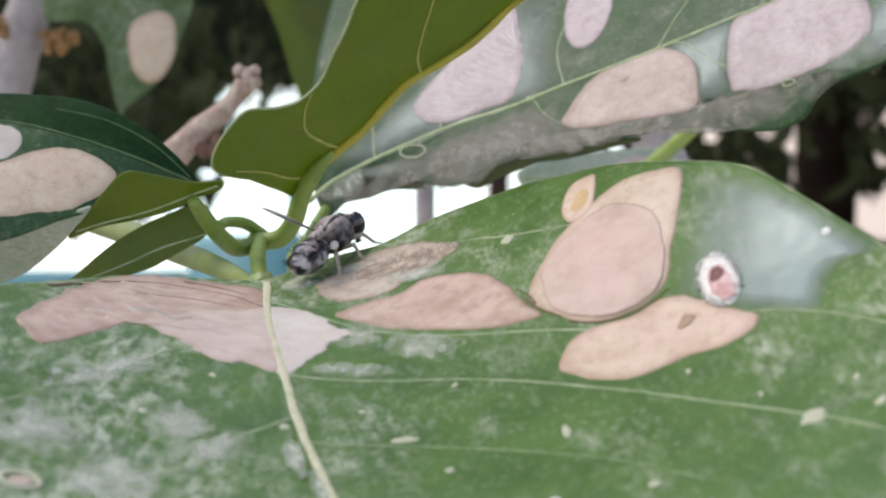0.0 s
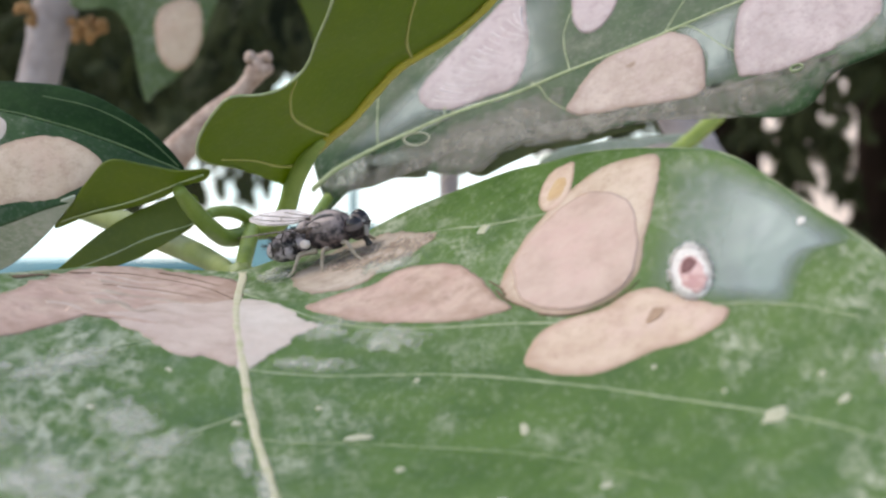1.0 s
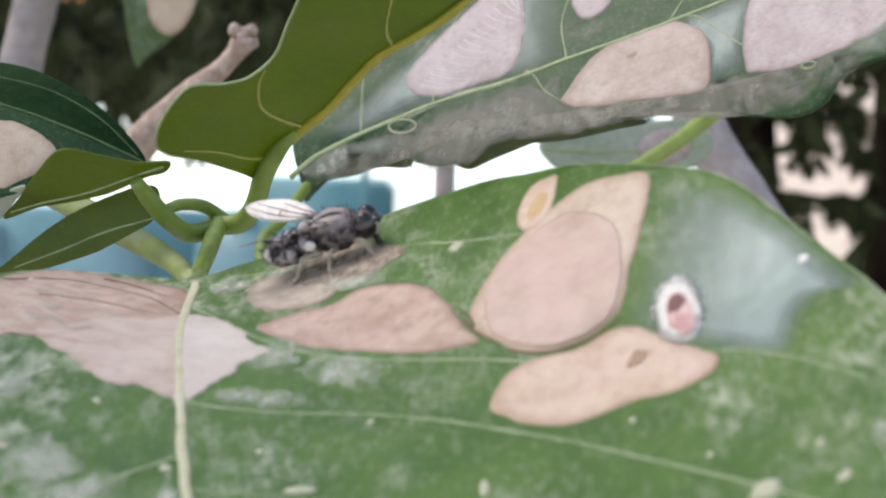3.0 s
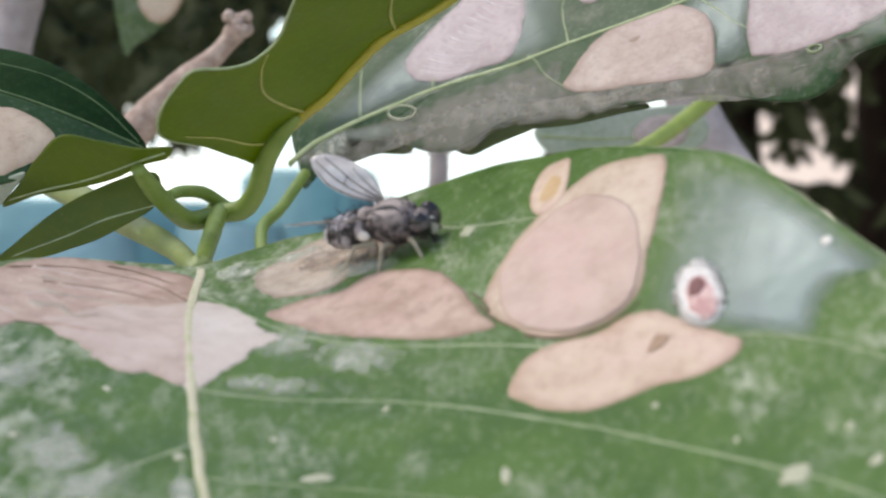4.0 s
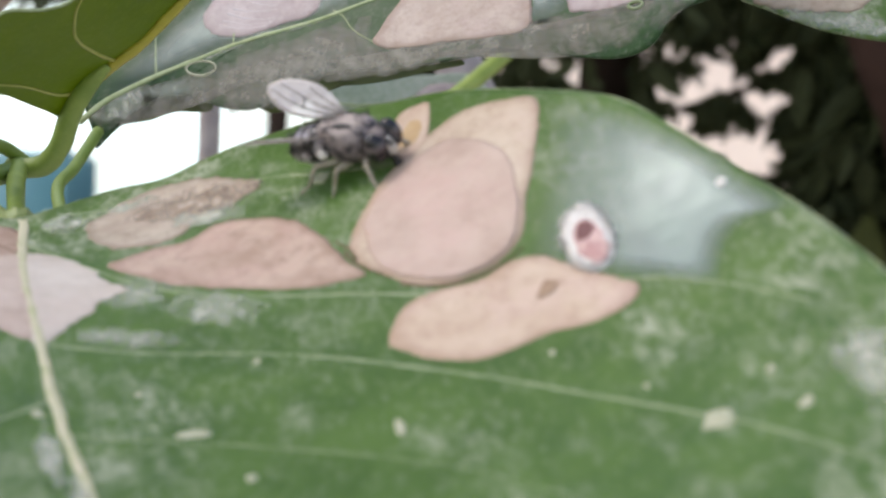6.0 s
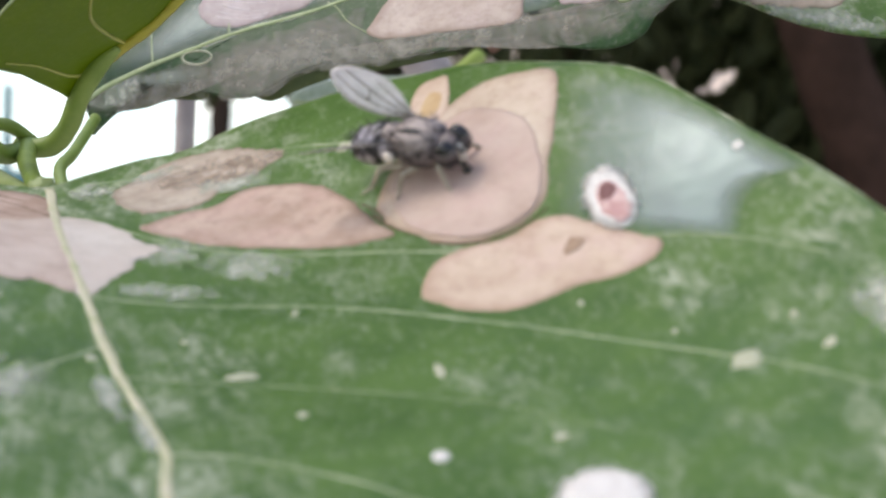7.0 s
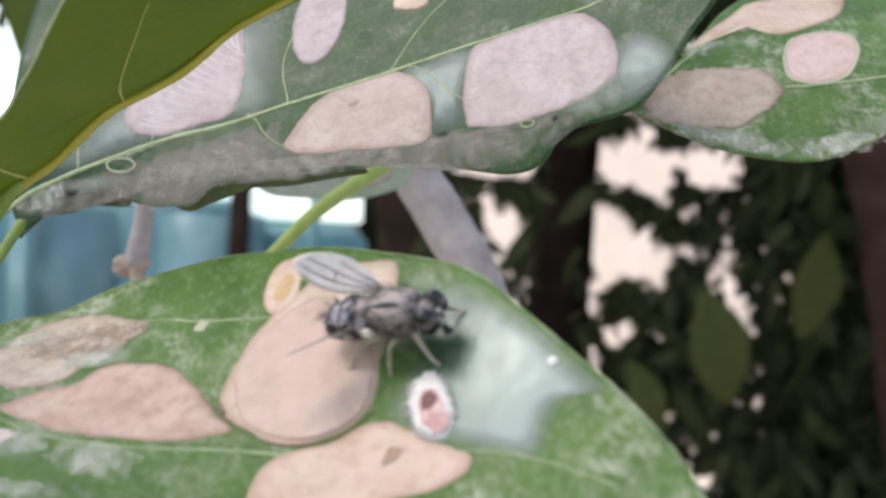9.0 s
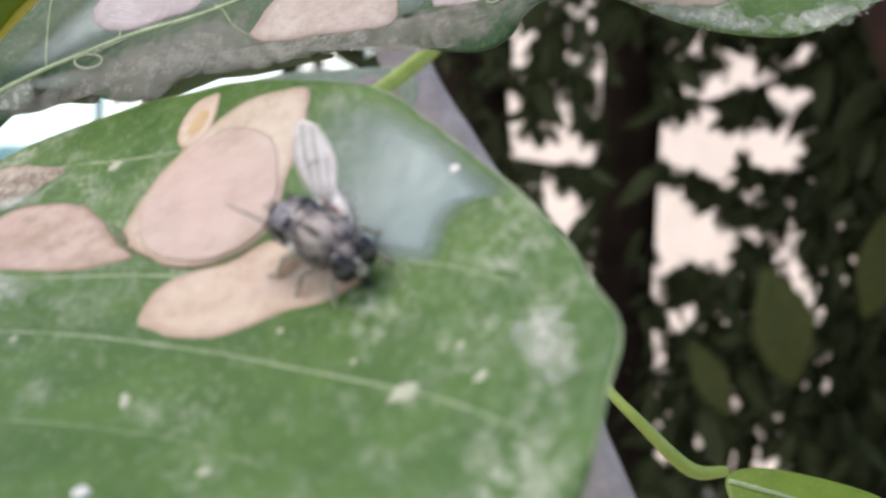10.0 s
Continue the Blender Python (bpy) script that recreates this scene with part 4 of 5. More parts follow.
# ---- twig fork that carries the leaves ----
FORK = (-0.019, 0.194, 1.2746)
fork = thing("twig", FORK, "green forked twig joining the leaf stalks", "twig")
part("left_stalk", tube(local([(-18.9, 194, 1274.4), (-20.8, 189, 1274.5), (-22.0, 185, 1276.1), (-23.4, 182.5, 1278.3), (-24.2, 180.0, 1280.2)], FORK), [0.00085, 0.00088, 0.00085, 0.0008, 0.0006]), PETIOLE, fork)
part("right_stalk", tube(local([(-18.9, 194, 1274.5), (-16.7, 193, 1275), (-15.3, 191.5, 1276.9), (-14.4, 190, 1279.7), (-12.9, 188.5, 1282.4), (-11.3, 187.5, 1284.2)], FORK), [0.0009, 0.00095, 0.00092, 0.0009, 0.0008, 0.0004]), PETIOLE, fork)
part("main_stalk", tube(local([(-19, 194, 1274.7), (-18.7, 188, 1274.1), (-17.8, 175, 1274.3), (-16.7, 160.5, 1275)], FORK), [0.00095, 0.00082, 0.00072, 0.0006]), PETIOLE, fork)
part("rear_stalk", tube(local([(-18.2, 195, 1274.8), (-20.1, 193, 1276.4), (-21.6, 189, 1277.1), (-22.4, 186, 1277.1)], FORK), [0.0006, 0.0006, 0.00055, 0.0005]), PETIOLE, fork)
part("old_stem", tube(local([(-45, 228, 1274), (-31.6, 200.0, 1274.2), (-26.8, 190.0, 1274.1), (-21.5, 180.0, 1273.7), (-17.6, 168.0, 1273.8)], FORK), [0.0013, 0.0013, 0.0012, 0.001, 0.0007]), PETIOLE_PALE, fork, "thick pale green stem")
part("leaf_base_swelling", blob(tuple(np.array((-16.6, 160.0, 1275.6)) * mm - np.array(FORK)), (0.0011, 0.0012, 0.0008), bumps=0.3), PETIOLE_PALE, fork, "pale yellow-green swollen leaf base")
part("node", blob((0, 0, 0), (0.0011, 0.001, 0.0011), bumps=0.2), PETIOLE, fork)

# ---- cut twig stub ----
STUB = (-0.036, 0.268, 1.2757)
stub = thing("twig", STUB, "pinkish brown cut twig stub with a knobbly end", "twig")
part("stem", tube(local([(-40, 268, 1271.5), (-36.0, 268.0, 1275.7), (-32.1, 268.0, 1279.6), (-28.6, 268.0, 1282.6), (-26.3, 268.0, 1285.0), (-25.1, 268.0, 1286.8)], STUB), [0.0024, 0.0022, 0.0019, 0.0014, 0.0012, 0.0016], 30, 14, 0.06, 3), BARK, stub)
knob = bmesh.new()
rnd = random.Random(5)
for k in range(11):
    blob((0.0111 + rnd.uniform(-0.0012, 0.0012), rnd.uniform(-0.0012, 0.0008), 0.0117 + rnd.uniform(-0.0012, 0.0012)), (0.00085, 0.00085, 0.00085), 10, 8, knob, None, 0.25, k)
tagged(part("knob", knob, BARK, stub, "knobbly twig end"), kind="stuff")
buds = bmesh.new()
for k in range(7):
    blob((0.0058 + rnd.uniform(-0.0012, 0.0012), -0.0012, 0.0026 + rnd.uniform(-0.0012, 0.0012)), (0.0008, 0.0008, 0.001), 10, 8, buds, None, 0.25, k)
tagged(part("bud_cluster", buds, plain("brown_bud", (0.12, 0.05, 0.04), (0.22, 0.11, 0.08), 1.0, 0.8), stub, "dark brown buds"), kind="stuff")

# ---- stems further back ----
TW = (0.0005, 0.33, 1.262)
twig = thing("twig", TW, "thin greyish pink hanging twig with a knotted end", "twig")
part("stem", tube(local([(2.0, 330, 1290), (1.1, 330.0, 1270.6), (1.0, 330.0, 1258.7), (0.0, 330.0, 1250.5)], TW), [0.0017, 0.0016, 0.0016, 0.0022], 24, 12, 0.03, 1), BARK_GREY, twig)
knot = bmesh.new()
for k in range(8):
    blob((rnd.uniform(-0.003, 0.002), rnd.uniform(-0.001, 0.001), -0.0122 + rnd.uniform(-0.001, 0.0012)), (0.0013, 0.0012, 0.0011), 10, 8, knot, None, 0.3, k)
tagged(part("knot", knot, BARK, twig, "brown knotted twig end"), kind="stuff")
BR = (0.05, 0.352, 1.262)
branch = thing("branch", BR, "slanting grey branch with smooth mottled bark", "branch")
part("limb", tube(local([(28, 365, 1310), (38, 360.0, 1285), (46.4, 355.0, 1266.8), (53.5, 350.0, 1255.8), (59.4, 345.0, 1245.0), (76, 345, 1208), (95, 345, 1170)], BR), [0.0036, 0.004, 0.0042, 0.0044, 0.0046, 0.005, 0.005], 40, 16, 0.02, 2), BARK_GREY, branch)
part("bud", blob((0.0035, -0.003, 0.0155), (0.0011, 0.0011, 0.0013), bumps=0.3), bpy.data.materials["brown_bud"], branch, "dark brown bud")
ST = (0.0167, 0.275, 1.262)
stalk = thing("leaf_stalk", ST, "slanting yellow-green leaf stalk", "stalk")
part("stem", tube(local([(10, 268, 1258), (16.7, 275.0, 1262.0), (24.2, 285.0, 1267.5), (35.2, 300.0, 1272.6), (43, 307.0, 1278)], ST), [0.0008, 0.00085, 0.0010, 0.0012, 0.0012]), STALK, stalk)
H_out = [(-14.9, -5), (-10.8, -2.4), (-4.1, -1.3), (2.6, -0.7), (8.5, -0.5), (11.1, -3.4), (9.5, -6.8), (2.7, -9.1), (-5.7, -9.3), (-11.5, -8.7)]
H_BASE = (0.0185, 0.309, 1.270)
HS = Sheet(H_BASE, (0.03, 0.31, 1.275), (1, 0, 0), (0, 0.2425, 0.9701), bend(0.004, -0.01))
rear_leaf = thing("leaf", H_BASE, "pale grey-green leaf in the shade behind the stalk", "leaf", "leaves of the shrub")
part("blade", patch(HS, H_out, (-1, -5), 10, 80, lambda s: 0.0, lambda s: -0.3, 0.05, 71), LEAF_PALE, rear_leaf)
part("blotch", blotch(HS, ring_line(4, -4.5, 4.2, 2.6, 0.2, 12)[:-1], 0.2, 8, 50, 72), PINKGREY, rear_leaf, "pinkish grey blotch")
part("midrib", ridge(HS, [(-14, -5.5), (-4, -5.6), (9, -4.5)], 0.5, 0.3, 20, 0.4), VEIN, rear_leaf)

Q_out = [(16.4, -16.4), (18.6, -15.4), (22.9, -16), (29.8, -17.9), (33.4, -21.1), (26.1, -23.9), (19.2, -22.7), (17, -19.4)]
Q_BASE = (0.0585, 0.190, 1.2478)
QS = Sheet(Q_BASE, (0.04, 0.19, 1.262), (0.9864, -0.1644, 0.0), (0.1309, 0.7852, 0.6053), lambda a, b: -0.01 * (a - 24) ** 2)
small_leaf = thing("leaf", Q_BASE, "small fresh yellow-green leaf on a long thin stalk", "leaf", "leaves of the shrub")
FRESH = leaf_material("leaf_fresh", (0.11, 0.19, 0.012), (0.17, 0.26, 0.02), (0.3, 0.34, 0.1), 0.6, 0.9, 0.45, (0.25, 0.4, 0.02), 0.3)
part("blade", patch(QS, Q_out, (24, -19.5), 14, 90, lambda s: 0.0, lambda s: -0.25, 0.03, 81), FRESH, small_leaf)
part("midrib", ridge(QS, [(16.6, -16.8), (23, -19), (31, -21)], 0.5, 0.3, 20, 0.5), VEIN, small_leaf)
part("stalk", tube(local([(38, 195, 1262), (45.6, 195.0, 1256.9), (47.3, 193.0, 1254.7), (49.7, 190.0, 1252.5), (54.9, 190.0, 1247.9), (58.6, 190.0, 1247.7)], Q_BASE), [0.00045, 0.00045, 0.0005, 0.00055, 0.0007, 0.0005]), STALK, small_leaf)

# ---- blurred leaves and branch behind ----
G_out = [(-19.2, 19.1), (-19.9, 11.6), (-12.4, 11), (-8.8, 6.2), (-7.8, 0.8), (-6, -6.8), (-4.1, -5.2), (-0.3, -2.5), (4, 2.4), (6.3, 8.3), (8.5, 14.8), (7.6, 25.5), (-11.6, 28.7)]
G_B = [(-4, 5.1), (-3.6, 9.9), (-0.1, 12.6), (4.2, 12.1), (5, 6.1), (2.9, 0.7), (-0.3, -0.9), (-3, 1.3)]
G_olive = [(22.5, 19.6), (25.6, 8.6), (28.3, -0.1), (31, -5.1), (34.3, -1.3), (36.7, 8.7), (37.9, 19.7)]
G_green = [(27.9, 19.6), (29.5, 10.8), (33.3, 4.8), (38.8, 4.3), (43.3, 10.9), (45.6, 19.7)]
G_BASE = (-0.051, 0.380, 1.298)
GS = Sheet(G_BASE, (-0.051, 0.38, 1.282), (0.995, 0.0995, 0.0), (-0.0099, 0.0985, 0.9951), bend(-0.01, 0.002))
for outline, label, m, centre in ((G_out, "hanging grey-green leaf with a cream spot", LEAF_HANGING, (-2, 12)), (G_olive, "narrow olive leaf hanging in shade", LEAF_UNDER, (30, 9)), (G_green, "dark green leaf behind the twig", LEAF_DUSTY, (36, 13))):
    lf = thing("leaf", G_BASE, label, "leaf", "leaves of the shrub")
    k = 0.4 if m is LEAF_DUSTY else 0.0
    part("blade", patch(GS, outline, centre, 10, 80, lambda s: -2.5 * k, lambda s: -0.3 - 2.5 * k, 0.05, 91), m, lf)
    if m is LEAF_HANGING:
        part("blotch", blotch(GS, G_B, 0.25, 8, 60, 92), CREAMY, lf, "cream dried spot")
TL = (-0.0776, 0.40, 1.2922)
left_branch = thing("branch", TL, "greyish pink branch with orange-brown buds", "branch")
part("limb", tube(local([(-72, 400, 1325), (-75.0, 400.0, 1303.5), (-78, 400.0, 1292.2), (-81.3, 400.0, 1279.7), (-87, 400.0, 1255)], TL), [0.0042, 0.0042, 0.0046, 0.0042, 0.0045], 24, 14, 0.04, 4), BARK_GREY, left_branch)
orange_bud = plain("orange_bud", (0.22, 0.1, 0.035), (0.36, 0.2, 0.08), 1.2, 0.8)
for cx, cz in ((0.0055, -0.004), (-0.0045, -0.001), (0.008, -0.0035)):
    b = bmesh.new()
    for k in range(9):
        blob((cx + rnd.uniform(-0.0025, 0.0025), -0.004 + rnd.uniform(-0.001, 0.001), cz + rnd.uniform(-0.0018, 0.0018)), (0.0011, 0.001, 0.001), 8, 6, b, None, 0.4, k)
    tagged(part("dry_tuft", b, orange_bud, left_branch, "orange-brown dry bud tuft"), kind="stuff")


# ---- distance: ground, dark backdrop, pale building, trunks and foliage ----
def box(bm, x0, x1, y0, y1, z0, z1, bevel=0.0):
    made = bmesh.ops.create_cube(bm, size=1.0)["verts"]
    for v in made:
        v.co = Vector(((x0 + x1) / 2 + v.co.x * (x1 - x0), (y0 + y1) / 2 + v.co.y * (y1 - y0), (z0 + z1) / 2 + v.co.z * (z1 - z0)))
    if bevel:
        bmesh.ops.bevel(bm, geom=list({e for v in made for e in v.link_edges}), offset=bevel, segments=2, affect="EDGES")
    return bm


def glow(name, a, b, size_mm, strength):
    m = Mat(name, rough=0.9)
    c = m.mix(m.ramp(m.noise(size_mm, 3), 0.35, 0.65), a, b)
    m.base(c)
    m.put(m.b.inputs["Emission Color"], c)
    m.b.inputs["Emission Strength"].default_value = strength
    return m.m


# ground out of view, made pale so that it bounces light upwards
BOUNCE_GROUND = plain("bounce_ground", (0.36, 0.33, 0.28), (0.5, 0.46, 0.4), 60.0, 0.95, 0.6, depth=8)
bm = bmesh.new()
bmesh.ops.create_grid(bm, x_segments=8, y_segments=8, size=60)
tagged(link("ground", bm, BOUNCE_GROUND), "unseen pale ground added to bounce light up at the leaves", "ground", "", "structure")

# dark sheet behind everything; the distant shade is put into its colour
FAR_SHADE = plain("far_shade", (0.006, 0.009, 0.005), (0.016, 0.02, 0.012), 90.0, 0.95, 0.8, 0.05, 20)
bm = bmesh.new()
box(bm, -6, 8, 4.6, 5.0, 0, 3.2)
tagged(link("backdrop", bm, FAR_SHADE, smooth=False), "near-black backdrop standing in for distant shade", "hedge", "", "structure")

# far panels glow by themselves, in place of daylight and sun on a wall
BRIGHT = glow("daylight_glow", (0.66, 0.9, 1.0), (0.92, 0.98, 1.0), 200.0, 0.47)
CREAM = glow("cream_wall_glow", (0.73, 0.64, 0.62), (0.85, 0.76, 0.74), 220.0, 0.26)
TEAL = plain("teal_paint", (0.09, 0.25, 0.29), (0.14, 0.34, 0.38), 80.0, 0.5)
TEAL_GLASS = plain("dim_teal_glass", (0.12, 0.27, 0.31), (0.25, 0.42, 0.46), 120.0, 0.25)
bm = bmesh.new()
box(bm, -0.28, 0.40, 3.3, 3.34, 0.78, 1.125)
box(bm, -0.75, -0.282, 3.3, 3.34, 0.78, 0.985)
tagged(link("backdrop", bm, BRIGHT, smooth=False), "glowing panels standing in for pale daylight beyond the shrub", "background", "", "structure")
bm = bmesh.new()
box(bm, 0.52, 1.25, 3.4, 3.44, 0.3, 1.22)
tagged(link("backdrop", bm, CREAM, smooth=False), "cream wall far behind the trees, its sunlight added as glow", "background", "", "structure")
hut = thing("building", (-0.1, 3.2, 0.0), "teal-framed low building, blurred in the distance", "building")
for x0, x1, z1 in ((-0.9, -0.22, 0.82), (-0.219, 0.0, 0.88), (0.001, 0.31, 0.81), (0.311, 0.5, 0.77)):
    b = bmesh.new()
    box(b, x0, x1, 0.0, 0.2, 0.3, z1, 0.01)
    part("wall", b, TEAL, hut)
for k in range(5):
    x0 = -0.8 + k * 0.24
    b = bmesh.new()
    box(b, x0, x0 + 0.17, -0.015, 0.02, 0.5, 0.80, 0.004)
    part("window", b, TEAL_GLASS, hut, "dim bluish window")
for k, (x, w, m) in enumerate(((0.27, 0.032, BARK_DARK), (0.40, 0.012, TEAL), (-0.05, 0.012, TEAL))):
    b = bmesh.new()
    box(b, x, x + w, -0.06, -0.02, 0.3, 1.03, 0.003)
    part("post", b, m, hut, "dark upright post" if k == 0 else "thin teal post")


def trunk(points, radii, material, label):
    base = points[0]
    t = thing("tree", base, label, "tree", "trees behind")
    part("trunk", tube([tuple(np.array(p) - base) for p in points], radii, 30, 14, 0.08, 7), material, t)
    return t


# the trunks' shade is put into their near-black bark colours
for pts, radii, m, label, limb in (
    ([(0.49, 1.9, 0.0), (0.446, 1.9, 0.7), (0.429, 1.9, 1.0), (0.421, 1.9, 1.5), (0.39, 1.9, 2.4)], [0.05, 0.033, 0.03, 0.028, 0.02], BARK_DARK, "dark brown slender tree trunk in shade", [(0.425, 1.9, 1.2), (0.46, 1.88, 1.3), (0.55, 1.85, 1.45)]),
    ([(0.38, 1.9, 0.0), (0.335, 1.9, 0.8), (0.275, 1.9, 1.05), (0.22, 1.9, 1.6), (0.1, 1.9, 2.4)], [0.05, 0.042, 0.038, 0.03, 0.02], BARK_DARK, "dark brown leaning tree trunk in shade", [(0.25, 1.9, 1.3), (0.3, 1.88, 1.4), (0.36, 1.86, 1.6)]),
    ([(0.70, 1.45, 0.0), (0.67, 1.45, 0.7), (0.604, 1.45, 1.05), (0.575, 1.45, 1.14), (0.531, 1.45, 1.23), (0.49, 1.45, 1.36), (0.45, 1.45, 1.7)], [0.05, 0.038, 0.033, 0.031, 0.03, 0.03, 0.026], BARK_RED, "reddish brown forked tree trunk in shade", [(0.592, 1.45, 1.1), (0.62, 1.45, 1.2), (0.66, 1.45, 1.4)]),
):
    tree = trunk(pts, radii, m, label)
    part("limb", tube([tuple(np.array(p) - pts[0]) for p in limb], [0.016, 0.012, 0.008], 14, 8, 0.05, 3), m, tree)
    if label.startswith("dark brown slender"):
        for twig_line in ([(0.428, 1.9, 1.0495), (0.366, 1.89, 1.052), (0.31, 1.88, 1.06), (0.26, 1.87, 1.066)], [(0.428, 1.9, 1.085), (0.475, 1.89, 1.112), (0.547, 1.88, 1.137), (0.62, 1.87, 1.17)]):
            part("side_twig", tube([tuple(np.array(p) - pts[0]) for p in twig_line], [0.0055, 0.0042, 0.0036, 0.003], 16, 7, 0.08, 5), m, tree, "thin bare side twig")

# large leaves hanging before the trees, their shade put into the dim olive
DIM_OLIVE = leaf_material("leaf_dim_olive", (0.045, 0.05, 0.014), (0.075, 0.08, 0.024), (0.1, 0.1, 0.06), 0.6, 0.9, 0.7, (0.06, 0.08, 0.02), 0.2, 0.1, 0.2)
for place, wide, tall, lean in (((0.456, 1.45, 0.994), 26, 44, 0.25), ((0.53, 1.45, 1.045), 22, 40, -0.2), ((0.40, 1.44, 0.955), 14, 30, 0.5)):
    shade_leaf = thing("leaf", place, "large dim olive leaf hanging in the shade of the trees", "leaf", "leaves of the trees behind")
    dim = Sheet(place, place, (math.cos(lean), 0.2, math.sin(lean)), (-math.sin(lean), 0.1, math.cos(lean)), bend(0.004, -0.003))
    out = [(wide * w, tall * h) for w, h in ((0, 1.05), (0.45, 0.75), (0.9, 0.25), (0.95, -0.2), (0.6, -0.65), (0.1, -1.1), (-0.55, -0.7), (-0.95, -0.2), (-0.85, 0.3), (-0.45, 0.75))]
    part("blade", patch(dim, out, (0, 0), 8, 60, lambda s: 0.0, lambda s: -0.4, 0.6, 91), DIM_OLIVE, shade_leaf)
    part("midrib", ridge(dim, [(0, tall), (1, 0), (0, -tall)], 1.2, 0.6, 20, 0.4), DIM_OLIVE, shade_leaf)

# shaded foliage in front of the far wall, gaps placed to fit the camera's view
GAPS_TOP = [(0.501, 1.124, 0.014, 0.023), (0.495, 1.081, 0.018, 0.013), (0.478, 1.018, 0.02, 0.018), (0.5, 0.973, 0.016, 0.036), (0.573, 0.983, 0.013, 0.03), (0.551, 0.938, 0.049, 0.021), (0.608, 0.94, 0.02, 0.021), (0.774, 1.118, 0.02, 0.023), (0.752, 1.052, 0.014, 0.023), (0.802, 1.046, 0.032, 0.021), (0.843, 1.09, 0.025, 0.036), (0.867, 1.073, 0.03, 0.021), (0.933, 1.098, 0.027, 0.014), (0.924, 1.04, 0.034, 0.02), (0.796, 1.005, 0.023, 0.018)]
GAPS_MIDDLE = [(0.556, 0.883, 0.016, 0.021), (0.582, 0.848, 0.032, 0.03), (0.599, 0.867, 0.021, 0.025), (0.593, 0.818, 0.018, 0.025), (0.767, 0.96, 0.041, 0.041), (0.818, 0.948, 0.039, 0.038), (0.879, 0.973, 0.032, 0.023), (0.934, 0.97, 0.047, 0.03), (0.905, 0.938, 0.036, 0.02), (0.834, 0.905, 0.018, 0.016), (0.877, 0.879, 0.013, 0.016), (0.753, 0.849, 0.034, 0.043), (0.752, 0.786, 0.025, 0.032), (0.796, 0.814, 0.036, 0.045), (0.837, 0.806, 0.032, 0.03), (0.886, 0.821, 0.023, 0.011)]
GAPS_LOW = [(0.835, 0.766, 0.011, 0.02), (0.946, 0.814, 0.016, 0.023), (0.964, 0.764, 0.018, 0.03), (0.983, 0.719, 0.014, 0.027), (1.002, 0.687, 0.016, 0.013), (0.926, 0.781, 0.011, 0.018), (0.733, 0.739, 0.013, 0.023), (0.763, 0.691, 0.03, 0.027), (0.738, 0.654, 0.016, 0.021), (0.755, 0.614, 0.013, 0.02), (0.887, 0.63, 0.014, 0.012), (1.076, 0.534, 0.014, 0.018), (0.827, 0.49, 0.02, 0.011), (0.928, 0.454, 0.047, 0.014)]
GAPS = GAPS_TOP + GAPS_MIDDLE + GAPS_LOW
# near-black leaf colours, with the shade among the trees put into them
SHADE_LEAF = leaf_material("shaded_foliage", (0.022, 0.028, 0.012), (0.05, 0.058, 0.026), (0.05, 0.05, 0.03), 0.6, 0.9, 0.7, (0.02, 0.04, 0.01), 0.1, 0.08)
# near the camera's path; leaves and gaps lie along rays from it
VIEWPOINT = np.array((0.0, 0.015, 1.30))


def foliage(seed, count, y0, y1, x_range, z_range, gaps, size, label, rims=()):
    rnd = random.Random(seed)
    verts, faces = [], []
    made = 0
    while made < count:
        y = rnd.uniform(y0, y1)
        k = (3.0 - VIEWPOINT[1]) / (y - VIEWPOINT[1])
        X, Z = rnd.uniform(*x_range), rnd.uniform(*z_range)
        if rims:
            a, b, c, d = rnd.choice(rims)
            g, r = rnd.uniform(0, 2 * math.pi), rnd.uniform(0.012, 0.05)
            X, Z = a + (c + r) * math.cos(g), b + (d + r) * math.sin(g)
        if any(((X - a) / c) ** 2 + ((Z - b) / d) ** 2 < rnd.uniform(0.85, 1.4) for a, b, c, d in gaps):
            continue
        made += 1
        p = Vector((VIEWPOINT[0] + (X - VIEWPOINT[0]) / k, y, VIEWPOINT[2] + (Z - VIEWPOINT[2]) / k))
        s = size * rnd.uniform(0.6, 1.3)
        turn = Euler((rnd.uniform(-1.2, 0.6), rnd.uniform(-0.9, 0.9), rnd.uniform(-3.1, 3.1))).to_matrix()
        n = len(verts)
        for a, b, c in ((0, 0, 0), (0.3, 0.4, 0.06), (0.28, 1.1, 0.05), (0, 1.7, -0.12), (-0.28, 1.1, 0.05), (-0.3, 0.4, 0.06), (0, 0.8, -0.03)):
            verts.append(p + turn @ Vector((a, c, -b)) * s)
        faces += [(n, n + 1, n + 6), (n + 1, n + 2, n + 6), (n + 2, n + 3, n + 6), (n + 3, n + 4, n + 6), (n + 4, n + 5, n + 6), (n + 5, n, n + 6)]
    me = bpy.data.meshes.new("foliage")
    me.from_pydata(verts, [], faces)
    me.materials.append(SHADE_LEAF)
    return tagged(new("foliage", me), label, "foliage", "", "stuff")


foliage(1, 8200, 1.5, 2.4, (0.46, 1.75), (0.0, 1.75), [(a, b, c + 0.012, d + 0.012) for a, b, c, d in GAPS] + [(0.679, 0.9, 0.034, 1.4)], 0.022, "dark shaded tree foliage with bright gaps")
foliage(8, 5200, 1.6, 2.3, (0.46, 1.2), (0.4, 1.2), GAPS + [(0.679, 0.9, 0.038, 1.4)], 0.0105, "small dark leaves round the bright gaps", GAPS)
